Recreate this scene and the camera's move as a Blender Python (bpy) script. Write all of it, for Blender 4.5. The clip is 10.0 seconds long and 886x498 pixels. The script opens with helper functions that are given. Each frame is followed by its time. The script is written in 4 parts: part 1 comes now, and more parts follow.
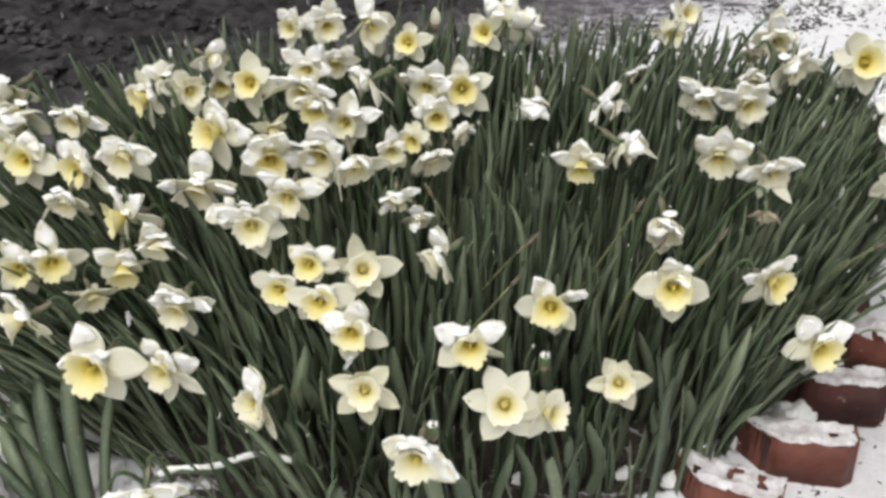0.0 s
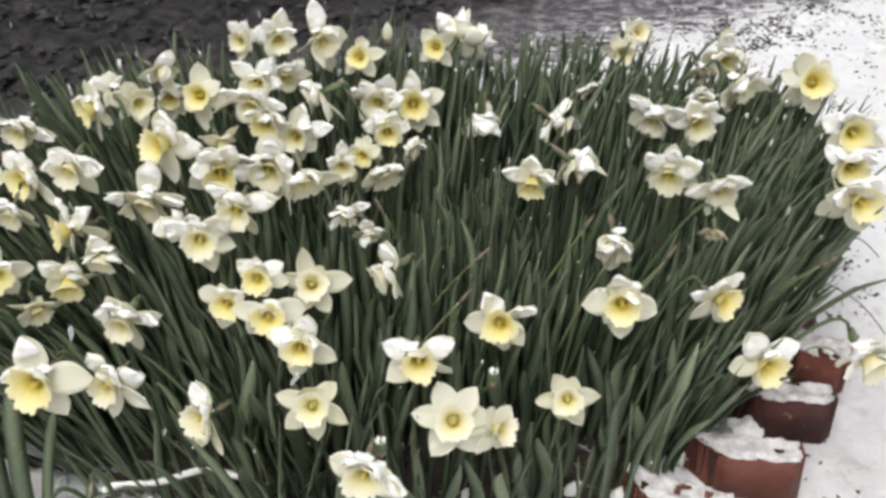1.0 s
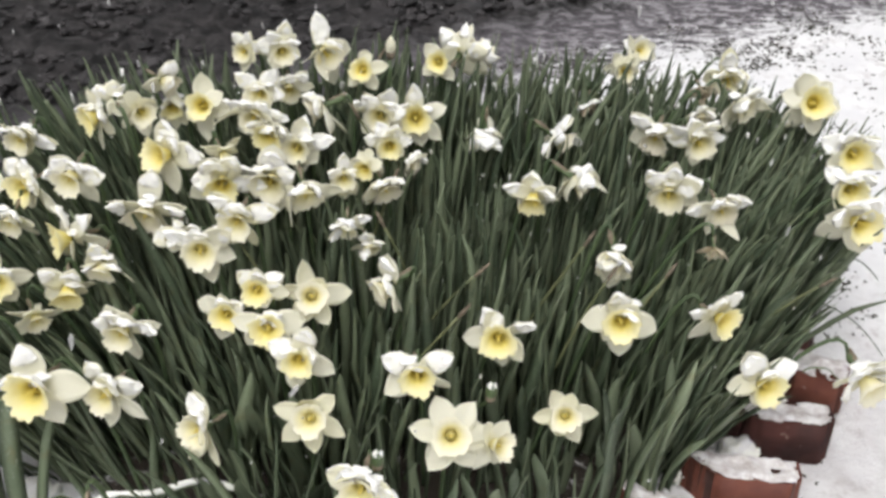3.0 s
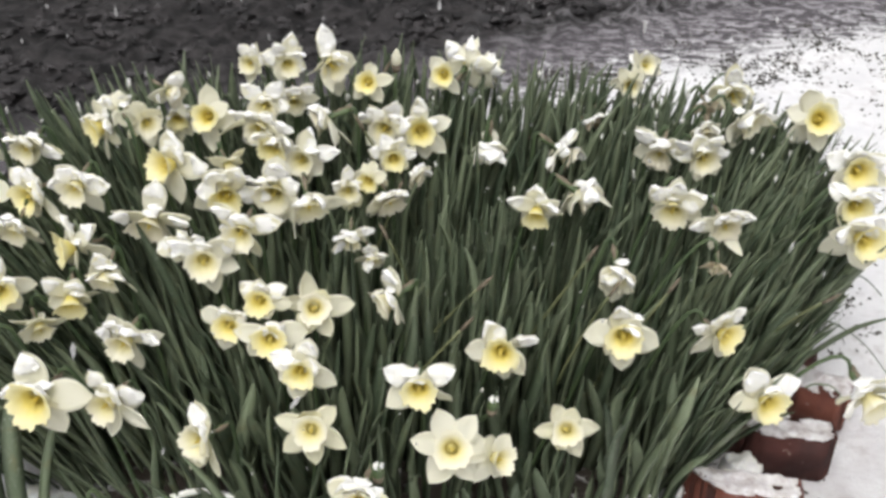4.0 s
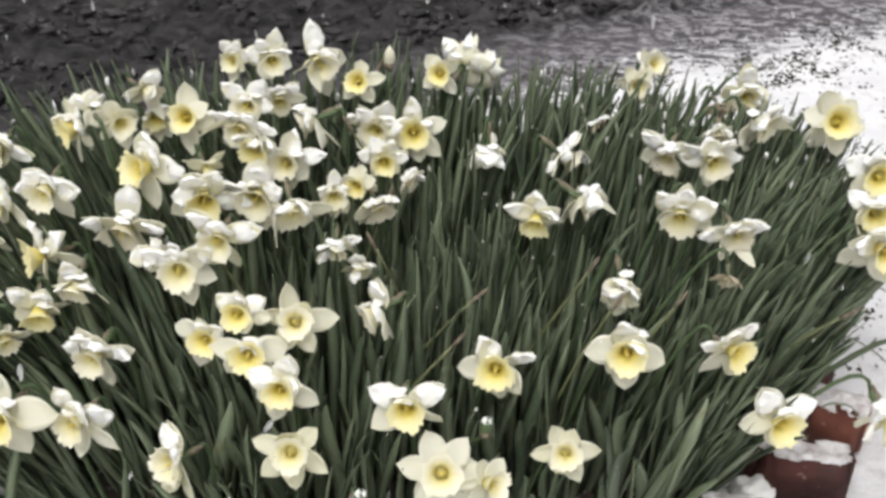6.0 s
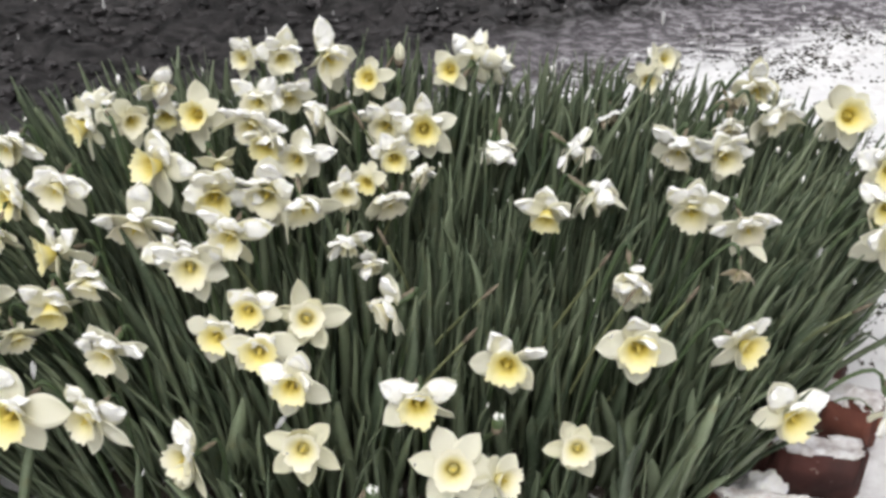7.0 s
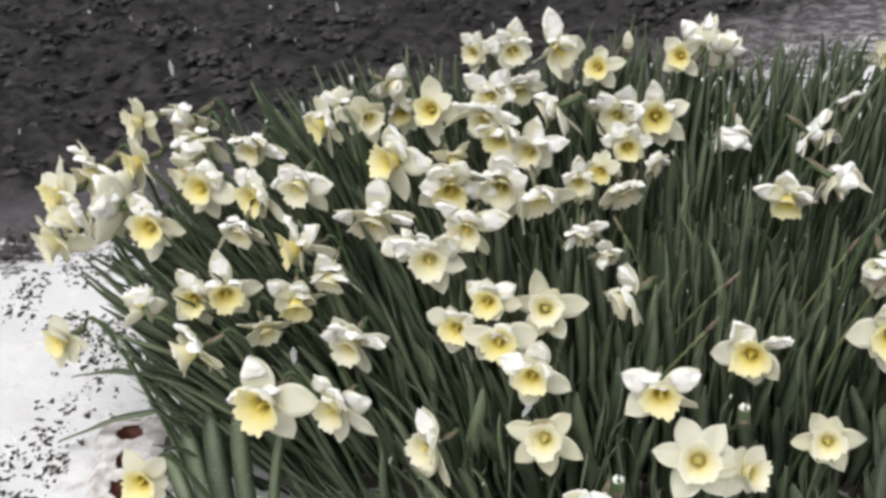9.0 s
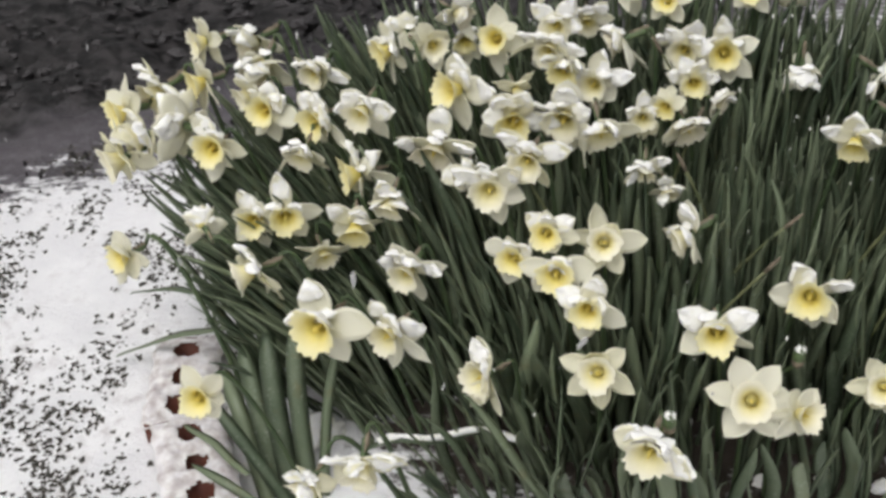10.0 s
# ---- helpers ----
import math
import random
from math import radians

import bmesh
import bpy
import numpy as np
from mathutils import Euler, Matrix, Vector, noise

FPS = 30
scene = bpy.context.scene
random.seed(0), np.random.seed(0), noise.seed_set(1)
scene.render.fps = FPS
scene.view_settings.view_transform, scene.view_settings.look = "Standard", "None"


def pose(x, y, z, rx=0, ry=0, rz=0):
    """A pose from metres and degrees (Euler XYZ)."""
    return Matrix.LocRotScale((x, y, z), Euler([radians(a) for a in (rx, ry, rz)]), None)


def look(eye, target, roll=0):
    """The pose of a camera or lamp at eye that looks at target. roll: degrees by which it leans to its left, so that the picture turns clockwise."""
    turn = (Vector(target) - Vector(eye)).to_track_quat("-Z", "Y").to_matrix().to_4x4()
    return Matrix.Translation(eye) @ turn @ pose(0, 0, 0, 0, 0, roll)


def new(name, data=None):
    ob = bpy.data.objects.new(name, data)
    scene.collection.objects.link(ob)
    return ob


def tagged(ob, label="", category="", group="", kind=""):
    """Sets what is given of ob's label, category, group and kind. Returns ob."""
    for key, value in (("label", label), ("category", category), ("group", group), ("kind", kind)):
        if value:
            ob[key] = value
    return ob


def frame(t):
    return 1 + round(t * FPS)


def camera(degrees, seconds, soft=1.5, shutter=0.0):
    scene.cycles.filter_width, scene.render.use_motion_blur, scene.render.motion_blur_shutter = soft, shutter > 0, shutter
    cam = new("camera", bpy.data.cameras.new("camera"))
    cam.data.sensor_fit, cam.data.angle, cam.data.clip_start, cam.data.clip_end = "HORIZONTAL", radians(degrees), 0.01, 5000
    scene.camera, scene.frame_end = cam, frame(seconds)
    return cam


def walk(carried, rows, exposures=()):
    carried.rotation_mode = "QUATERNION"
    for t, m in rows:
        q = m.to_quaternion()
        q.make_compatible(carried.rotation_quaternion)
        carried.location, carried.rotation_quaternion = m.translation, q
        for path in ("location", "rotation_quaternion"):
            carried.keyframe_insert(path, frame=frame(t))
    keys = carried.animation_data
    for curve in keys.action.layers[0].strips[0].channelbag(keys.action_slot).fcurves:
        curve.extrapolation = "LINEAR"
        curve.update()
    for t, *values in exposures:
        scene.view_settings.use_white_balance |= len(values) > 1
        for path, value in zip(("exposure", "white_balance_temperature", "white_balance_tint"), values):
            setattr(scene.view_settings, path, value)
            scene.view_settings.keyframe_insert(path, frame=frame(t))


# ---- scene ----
cam = camera(40.0, 10.0, soft=3.2)
PATH = [
    (0, (-0.0000, -0.0000, 1.4199), (-0.0000, 1.6171, 0.2430), -0.27),
    (0.5, (0.0043, 0.0026, 1.4201), (0.0519, 1.6189, 0.2431), 0.07),
    (1, (0.0085, 0.0028, 1.4194), (0.0815, 1.6325, 0.2624), 1.62),
    (1.5, (0.0082, 0.0033, 1.4215), (0.0440, 1.6462, 0.2815), 1.54),
    (2, (0.0032, 0.0054, 1.4216), (0.0493, 1.6507, 0.2854), 2.23),
    (2.5, (-0.0011, 0.0040, 1.4199), (0.0635, 1.6457, 0.2794), 2.76),
    (2.7, (-0.0011, 0.0040, 1.4199), (0.0719, 1.6454, 0.2794), 2.76),
    (3.8, (0.0057, 0.0022, 1.4231), (0.0939, 1.6527, 0.2969), 2.78),
    (4, (0.0057, 0.0022, 1.4231), (0.0754, 1.6556, 0.3000), 3.06),
    (4.5, (0.0397, 0.1042, 1.3743), (0.0851, 1.7620, 0.2564), 3.03),
    (5, (0.0425, 0.1016, 1.3790), (0.1201, 1.7741, 0.2851), 2.89),
    (5.5, (0.0428, 0.1024, 1.3739), (0.1017, 1.7583, 0.2538), 3.08),
    (5.7, (0.0428, 0.1024, 1.3739), (0.0933, 1.7565, 0.2507), 3.08),
    (6.8, (0.0430, 0.1008, 1.3720), (0.0714, 1.7529, 0.2452), 2.21),
    (7, (0.0430, 0.1008, 1.3720), (0.0686, 1.7519, 0.2437), 2.21),
    (7.5, (0.0425, 0.1027, 1.3687), (0.0546, 1.7462, 0.2290), 1.83),
    (8, (0.0283, 0.1015, 1.3635), (-0.0682, 1.7377, 0.2175), -0.66),
    (8.5, (0.0271, 0.0949, 1.3616), (-0.1223, 1.7438, 0.2395), -1.71),
    (9, (-0.0027, 0.0914, 1.3541), (-0.3080, 1.7232, 0.2387), -5.30),
    (9.5, (-0.0002, 0.0913, 1.3544), (-0.2875, 1.7232, 0.2344), -4.31),
    (10, (-0.0128, 0.0877, 1.3522), (-0.3969, 1.6410, 0.1523), -5.08),
]
EXPOSURE = [(0.0, -0.30), (1.5, -0.22), (5.5, -0.19), (8.0, -0.21), (9.0, -0.34), (10.0, -0.49)]
walk(cam, [(t, look(e, g, r)) for t, e, g, r in PATH], EXPOSURE)

# ---- sky and sun: a bright, even snow cloud ----
SUN_UP, SUN_ROUND = 66.0, 200.0
world = bpy.data.worlds.new("world")
scene.world = world
world.use_nodes = True
wt = world.node_tree
sky = wt.nodes.new("ShaderNodeTexSky")
sky.sky_type, sky.sun_disc = "NISHITA", False
sky.sun_elevation, sky.sun_rotation = radians(SUN_UP), radians(SUN_ROUND)
sky.dust_density, sky.air_density, sky.ozone_density = 6.0, 1.0, 0.6
cloud = wt.nodes.new("ShaderNodeHueSaturation")
cloud.inputs["Saturation"].default_value = 0.08
wt.links.new(sky.outputs[0], cloud.inputs["Color"])
wt.links.new(cloud.outputs[0], wt.nodes["Background"].inputs[0])
wt.nodes["Background"].inputs[1].default_value = 0.15
sun = new("sun", bpy.data.lights.new("sun", "SUN"))
sun.data.energy, sun.data.angle, sun.data.color = 1.4, radians(60), (1.0, 0.97, 0.94)
a, b = radians(SUN_ROUND), radians(SUN_UP)
sun.matrix_world = look((3 * math.sin(a) * math.cos(b), 3 * math.cos(a) * math.cos(b), 3 * math.sin(b)), (0, 0, 0))


# ---- materials ----
def material(name, rough=0.6, spec=0.4):
    m = bpy.data.materials.new(name)
    m.use_nodes = True
    s = m.node_tree.nodes["Principled BSDF"]
    s.inputs["Roughness"].default_value = rough
    s.inputs["Specular IOR Level"].default_value = spec
    return m, m.node_tree, s


def node(t, kind, **sockets):
    n = t.nodes.new("ShaderNode" + kind)
    for k, v in sockets.items():
        n.inputs[k.replace("_", " ")].default_value = v
    return n


def fac(t, source, low, high, a, b):
    """Map a value from low..high to a..b."""
    n = node(t, "MapRange", From_Min=low, From_Max=high, To_Min=a, To_Max=b)
    t.links.new(source, n.inputs["Value"])
    return n.outputs[0]


def noise_of(t, scale, detail=3.0, rough=0.55, coord=None, kind="Object"):
    n = node(t, "TexNoise", Scale=scale, Detail=detail, Roughness=rough)
    if coord is None:
        coord = t.nodes.new("ShaderNodeTexCoord").outputs[kind] if kind == "Object" else t.nodes.new("ShaderNodeNewGeometry").outputs["Position"]
    t.links.new(coord, n.inputs["Vector"])
    return n.outputs[0]


def mix(t, f, a, b):
    n = t.nodes.new("ShaderNodeMix")
    n.data_type = "RGBA"
    for s, v in ((n.inputs[0], f), (n.inputs[6], a), (n.inputs[7], b)):
        if isinstance(v, bpy.types.NodeSocket):
            t.links.new(v, s)
        elif isinstance(v, tuple):
            s.default_value = (*v, 1.0)
        else:
            s.default_value = v
    return n.outputs[2]


def maths(t, op, a, b=0.0):
    n = t.nodes.new("ShaderNodeMath")
    n.operation = op
    for s, v in zip(n.inputs, (a, b)):
        if isinstance(v, bpy.types.NodeSocket):
            t.links.new(v, s)
        else:
            s.default_value = v
    return n.outputs[0]


def bump(t, s, height, strength, distance):
    n = node(t, "Bump", Strength=strength, Distance=distance)
    t.links.new(height, n.inputs["Height"])
    t.links.new(n.outputs[0], s.inputs["Normal"])


def snow_material(name, a, b, scale):
    m, t, s = material(name, 0.85, 0.1)
    c = mix(t, fac(t, noise_of(t, scale, 4, 0.65, kind="World"), 0.32, 0.62, 0, 1), a, b)
    t.links.new(c, s.inputs["Base Color"])
    s.inputs["Subsurface Weight"].default_value = 0.5
    s.inputs["Subsurface Radius"].default_value = (0.01, 0.01, 0.012)
    s.inputs["Subsurface Scale"].default_value = 1.0
    bump(t, s, noise_of(t, 260, 4, kind="World"), 0.25, 0.0015)
    return m


def leaf_material(name, piece):
    """Blue-green strap leaves; the tone differs from blade to blade."""
    m, t, s = material(name, 0.42, 0.45)
    if piece:
        rnd = t.nodes.new("ShaderNodeObjectInfo").outputs["Random"]
    else:
        rnd = t.nodes.new("ShaderNodeNewGeometry").outputs["Random Per Island"]
    c = mix(t, rnd, (0.075, 0.108, 0.065), (0.258, 0.310, 0.194))
    c = mix(t, fac(t, noise_of(t, 14, kind="World"), 0.45, 0.75, 0.0, 0.45), c, (0.235, 0.265, 0.185))
    c = mix(t, fac(t, noise_of(t, 35, 2, kind="World"), 0.60, 0.76, 0.0, 0.45), c, (0.19, 0.165, 0.075))
    dust = maths(t, "MULTIPLY", fac(t, noise_of(t, 190, 3, 0.7, kind="World"), 0.59, 0.71, 0, 0.8), fac(t, noise_of(t, 9, 2, kind="World"), 0.42, 0.62, 0, 1))
    c = mix(t, dust, c, (0.50, 0.53, 0.47))
    t.links.new(c, s.inputs["Base Color"])
    t.links.new(fac(t, noise_of(t, 40, kind="World"), 0.3, 0.7, 0.34, 0.6), s.inputs["Roughness"])
    bump(t, s, noise_of(t, 180, 2, kind="World"), 0.3, 0.001)
    tr = node(t, "BsdfTranslucent")
    t.links.new(c, tr.inputs["Color"])
    mx = node(t, "MixShader", Fac=0.20)
    t.links.new(s.outputs[0], mx.inputs[1])
    t.links.new(tr.outputs[0], mx.inputs[2])
    t.links.new(mx.outputs[0], t.nodes["Material Output"].inputs["Surface"])
    return m


def petal_material(name, a, b, base):
    """Silky petals with fine veins running outward and a tint near the cup."""
    m, t, s = material(name, 0.55, 0.3)
    xyz = t.nodes.new("ShaderNodeSeparateXYZ")
    t.links.new(t.nodes.new("ShaderNodeTexCoord").outputs["Object"], xyz.inputs[0])
    rnd = t.nodes.new("ShaderNodeObjectInfo").outputs["Random"]
    c = mix(t, rnd, a, b)
    c = mix(t, fac(t, xyz.outputs["Y"], 0.008, 0.018, 0.25, 0.0), c, base)
    w = node(t, "TexWave", Scale=130.0, Distortion=2.0, Detail=2.0)
    t.links.new(t.nodes.new("ShaderNodeTexCoord").outputs["Object"], w.inputs["Vector"])
    c = mix(t, fac(t, w.outputs["Fac"], 0.2, 0.9, 0.04, 0.0), c, base)
    t.links.new(c, s.inputs["Base Color"])
    bump(t, s, w.outputs["Fac"], 0.25, 0.0006)
    tr = node(t, "BsdfTranslucent")
    t.links.new(c, tr.inputs["Color"])
    mx = node(t, "MixShader", Fac=0.48)
    t.links.new(s.outputs[0], mx.inputs[1])
    t.links.new(tr.outputs[0], mx.inputs[2])
    t.links.new(mx.outputs[0], t.nodes["Material Output"].inputs["Surface"])
    return m


def cup_material(name, throat, wall, rim):
    """A ruffled cup: deep colour in the throat, paler towards the rim."""
    m, t, s = material(name, 0.5, 0.3)
    xyz = t.nodes.new("ShaderNodeSeparateXYZ")
    t.links.new(t.nodes.new("ShaderNodeTexCoord").outputs["Object"], xyz.inputs[0])
    c = mix(t, fac(t, xyz.outputs["Z"], 0.002, 0.010, 0.0, 1.0), throat, wall)
    c = mix(t, fac(t, xyz.outputs["Z"], 0.010, 0.021, 0.0, 1.0), c, rim)
    c = mix(t, fac(t, noise_of(t, 160), 0.4, 0.7, 0.0, 0.25), c, rim)
    t.links.new(c, s.inputs["Base Color"])
    tr = node(t, "BsdfTranslucent")
    t.links.new(c, tr.inputs["Color"])
    mx = node(t, "MixShader", Fac=0.25)
    t.links.new(s.outputs[0], mx.inputs[1])
    t.links.new(tr.outputs[0], mx.inputs[2])
    t.links.new(mx.outputs[0], t.nodes["Material Output"].inputs["Surface"])
    return m


def plain_material(name, a, b, scale, rough=0.6, relief=0.0):
    m, t, s = material(name, rough)
    c = mix(t, fac(t, noise_of(t, scale, 4, kind="World"), 0.35, 0.65, 0, 1), a, b)
    t.links.new(c, s.inputs["Base Color"])
    if relief:
        bump(t, s, noise_of(t, scale * 2.5, 4, kind="World"), 0.7, relief)
    return m


def brick_material(name, a, b):
    m, t, s = material(name, 0.8, 0.25)
    c = mix(t, fac(t, noise_of(t, 16, 4, kind="World"), 0.35, 0.65, 0, 1), a, b)
    c = mix(t, fac(t, noise_of(t, 120, 3, kind="World"), 0.6, 0.75, 0, 0.6), c, (0.07, 0.03, 0.025))
    c = mix(t, fac(t, noise_of(t, 45, 3, kind="World"), 0.68, 0.74, 0, 0.5), c, (0.5, 0.42, 0.38))
    t.links.new(c, s.inputs["Base Color"])
    t.links.new(fac(t, noise_of(t, 9, kind="World"), 0.4, 0.6, 0.45, 0.85), s.inputs["Roughness"])
    bump(t, s, noise_of(t, 150, 5, kind="World"), 0.8, 0.002)
    return m


def edge_y(x):
    return 2.0 + 0.531 * (x + 1.3) - 0.0313 * (x + 1.3) * (x - 0.3)


def ground_material():
    """Snow on the near side; slush, wet tarmac and black earth past the edge."""
    m, t, s = material("ground", 0.8, 0.3)
    geo = t.nodes.new("ShaderNodeNewGeometry").outputs["Position"]
    xyz = t.nodes.new("ShaderNodeSeparateXYZ")
    t.links.new(geo, xyz.inputs[0])
    x, y = xyz.outputs["X"], xyz.outputs["Y"]
    xa = maths(t, "ADD", x, 1.3)
    line = maths(t, "ADD", maths(t, "MULTIPLY", xa, 0.531), 2.0)
    line = maths(t, "SUBTRACT", line, maths(t, "MULTIPLY", maths(t, "MULTIPLY", xa, 0.0313), maths(t, "SUBTRACT", x, 0.3)))
    past = maths(t, "SUBTRACT", y, line)
    n1, n3 = noise_of(t, 7, 5, 0.65, geo), noise_of(t, 130, 4, 0.6, geo)
    drawn = t.nodes.new("ShaderNodeMapping")
    drawn.inputs["Rotation"].default_value = (0, 0, radians(-24))
    drawn.inputs["Scale"].default_value = (0.72, 1.35, 1)
    t.links.new(geo, drawn.inputs["Vector"])
    n2 = noise_of(t, 25, 6, 0.72, drawn.outputs[0])
    rough_line = maths(t, "ADD", past, maths(t, "MULTIPLY", maths(t, "SUBTRACT", n2, 0.5), 1.1))
    rough_line = maths(t, "ADD", rough_line, maths(t, "MULTIPLY", maths(t, "SUBTRACT", n1, 0.5), 0.55))
    rough_line = maths(t, "ADD", rough_line, maths(t, "MULTIPLY", maths(t, "SUBTRACT", noise_of(t, 75, 4, 0.7, geo), 0.5), 0.45))
    tarmac = mix(t, n3, (0.052, 0.046, 0.053), (0.095, 0.085, 0.096))
    tarmac = mix(t, fac(t, n1, 0.45, 0.65, 0, 0.35), tarmac, (0.125, 0.112, 0.122))
    earth = mix(t, fac(t, n2, 0.42, 0.58, 0, 1), (0.004, 0.0038, 0.004), (0.040, 0.036, 0.037))
    earth = mix(t, fac(t, noise_of(t, 70, 3, 0.6, geo), 0.66, 0.72, 0, 0.4), earth, (0.20, 0.19, 0.195))
    dark = mix(t, fac(t, maths(t, "ADD", past, maths(t, "MULTIPLY", n1, 0.25)), 0.42, 0.56, 0, 1), tarmac, earth)
    smear = maths(t, "MULTIPLY", fac(t, noise_of(t, 26, 6, 0.78, drawn.outputs[0]), 0.48, 0.57, 0, 1), fac(t, past, 0.10, 0.62, 0.9, 0))
    dark = mix(t, maths(t, "MULTIPLY", smear, fac(t, x, -0.2, 0.9, 0.10, 1.0)), dark, (0.56, 0.54, 0.57))
    snow = mix(t, fac(t, n1, 0.35, 0.65, 0, 1), (0.75, 0.75, 0.77), (0.86, 0.86, 0.87))
    # wet grains and crumbs that show through thin snow
    thin = maths(t, "MULTIPLY", fac(t, noise_of(t, 30, 4, 0.6, geo), 0.50, 0.68, 0, 1), fac(t, n1, 0.45, 0.60, 0, 0.5))
    # by the right-hand bricks: thin pinkish snow, with shade painted into its colour
    thin_shade_by_bricks = maths(t, "MULTIPLY", fac(t, y, 1.25, 2.0, 1, 0), fac(t, x, 0.45, 0.7, 0, 1))
    thin_shade_by_bricks = maths(t, "MULTIPLY", thin_shade_by_bricks, maths(t, "MULTIPLY", fac(t, x, 1.2, 2.6, 1, 0), fac(t, y, 0.2, 1.0, 0, 1)))
    thin = maths(t, "ADD", thin, maths(t, "MULTIPLY", thin_shade_by_bricks, fac(t, noise_of(t, 11, 5, 0.65, geo), 0.36, 0.64, 0.18, 0.70)))
    snow = mix(t, thin, snow, (0.42, 0.38, 0.38))
    c = mix(t, fac(t, rough_line, -0.05, 0.07, 0, 1), snow, dark)
    # bare soil under the clump
    ex = maths(t, "DIVIDE", maths(t, "ADD", x, 0.02), 0.58)
    ey = maths(t, "DIVIDE", maths(t, "SUBTRACT", y, 1.60), 0.43)
    rad = maths(t, "ADD", maths(t, "MULTIPLY", ex, ex), maths(t, "MULTIPLY", ey, ey))
    rad = maths(t, "ADD", rad, maths(t, "MULTIPLY", maths(t, "SUBTRACT", n2, 0.5), 1.6))
    soil = mix(t, n3, (0.022, 0.018, 0.014), (0.06, 0.047, 0.037))
    soil = mix(t, fac(t, noise_of(t, 45, 4, 0.65, geo), 0.60, 0.70, 0, 0.6), soil, (0.80, 0.80, 0.80))
    c = mix(t, fac(t, rad, 0.8, 1.0, 1, 0), c, soil)
    t.links.new(c, s.inputs["Base Color"])
    t.links.new(fac(t, rough_line, 0.0, 0.1, 0.8, 0.5), s.inputs["Roughness"])
    bump(t, s, maths(t, "ADD", n3, maths(t, "MULTIPLY", n2, 1.6)), 0.6, 0.007)
    return m


def clod_material():
    """Wet black earth; each clod has its own tone, a few hold a little snow."""
    m, t, s = material("clod", 0.55, 0.4)
    rnd = t.nodes.new("ShaderNodeNewGeometry").outputs["Random Per Island"]
    c = mix(t, rnd, (0.006, 0.0055, 0.006), (0.055, 0.050, 0.052))
    c = mix(t, fac(t, noise_of(t, 90, 3, 0.6, kind="World"), 0.62, 0.70, 0, 0.5), c, (0.16, 0.15, 0.155))
    t.links.new(c, s.inputs["Base Color"])
    bump(t, s, noise_of(t, 160, 4, kind="World"), 0.7, 0.003)
    return m


def flake_material():
    """Wet flakes in the air: loose enough to see through."""
    m, t, s = material("flake", 0.8, 0.1)
    s.inputs["Base Color"].default_value = (0.88, 0.88, 0.88, 1)
    mx = node(t, "MixShader", Fac=0.72)
    t.links.new(s.outputs[0], mx.inputs[1])
    t.links.new(node(t, "BsdfTransparent").outputs[0], mx.inputs[2])
    t.links.new(mx.outputs[0], t.nodes["Material Output"].inputs["Surface"])
    return m


SNOW = snow_material("snow", (0.89, 0.885, 0.87), (0.95, 0.945, 0.93), 60)
THIN_SNOW = snow_material("thin_snow", (0.44, 0.39, 0.385), (0.76, 0.745, 0.75), 45)
LEAF_PIECE, LEAF_MASS = leaf_material("leaf", True), leaf_material("leaf_mass", False)
STEM = plain_material("stem", (0.050, 0.080, 0.038), (0.085, 0.120, 0.055), 30, 0.45)
STALK = plain_material("stalk", (0.11, 0.13, 0.06), (0.19, 0.20, 0.10), 40, 0.5)
OVARY = plain_material("ovary", (0.060, 0.095, 0.040), (0.105, 0.145, 0.065), 60, 0.45)
SPATHE = plain_material("spathe", (0.13, 0.105, 0.075), (0.25, 0.205, 0.15), 90, 0.75, 0.001)
PETAL_WHITE = petal_material("petal_white", (0.93, 0.917, 0.795), (0.96, 0.948, 0.85), (0.91, 0.87, 0.56))
PETAL_CREAM = petal_material("petal_cream", (0.93, 0.91, 0.73), (0.95, 0.935, 0.81), (0.89, 0.85, 0.50))
PETAL_OLD = petal_material("petal_old", (0.62, 0.54, 0.40), (0.76, 0.70, 0.58), (0.45, 0.33, 0.2))
CUP_YELLOW = cup_material("cup_yellow", (0.72, 0.59, 0.10), (0.89, 0.78, 0.25), (0.93, 0.88, 0.56))
CUP_PALE = cup_material("cup_pale", (0.78, 0.69, 0.24), (0.90, 0.84, 0.48), (0.93, 0.90, 0.74))
CUP_CREAM = cup_material("cup_cream", (0.62, 0.56, 0.25), (0.80, 0.75, 0.50), (0.84, 0.80, 0.66))
ANTHER = plain_material("anther", (0.70, 0.56, 0.11), (0.80, 0.67, 0.20), 200, 0.6)
BRICK_RED = brick_material("brick_red", (0.112, 0.038, 0.027), (0.175, 0.062, 0.042))
BRICK_DARK = brick_material("brick_dark", (0.042, 0.018, 0.016), (0.085, 0.032, 0.027))
FLAKE = flake_material()
CRUMB = plain_material("crumb", (0.035, 0.037, 0.030), (0.105, 0.092, 0.080), 80, 0.8, 0.002)
CLOD = clod_material()
GROUND = ground_material()


# ---- helpers for things ----
def mesh_of(name, bm, mat, smooth=True):
    me = bpy.data.meshes.new(name)
    bm.to_mesh(me)
    bm.free()
    me.materials.append(mat)
    for p in me.polygons:
        p.use_smooth = smooth
    return me


def raw_mesh(name, verts, faces, mat, smooth=True):
    me = bpy.data.meshes.new(name)
    me.from_pydata([tuple(v) for v in verts], [], faces)
    me.materials.append(mat)
    me.polygons.foreach_set("use_smooth", [smooth] * len(me.polygons))
    me.update()
    return me


def child(name, me, parent, m=None, label=""):
    ob = new(name, me)
    ob.parent = parent
    if m is not None:
        ob.matrix_basis = m
    if label:
        tagged(ob, label)
    return ob


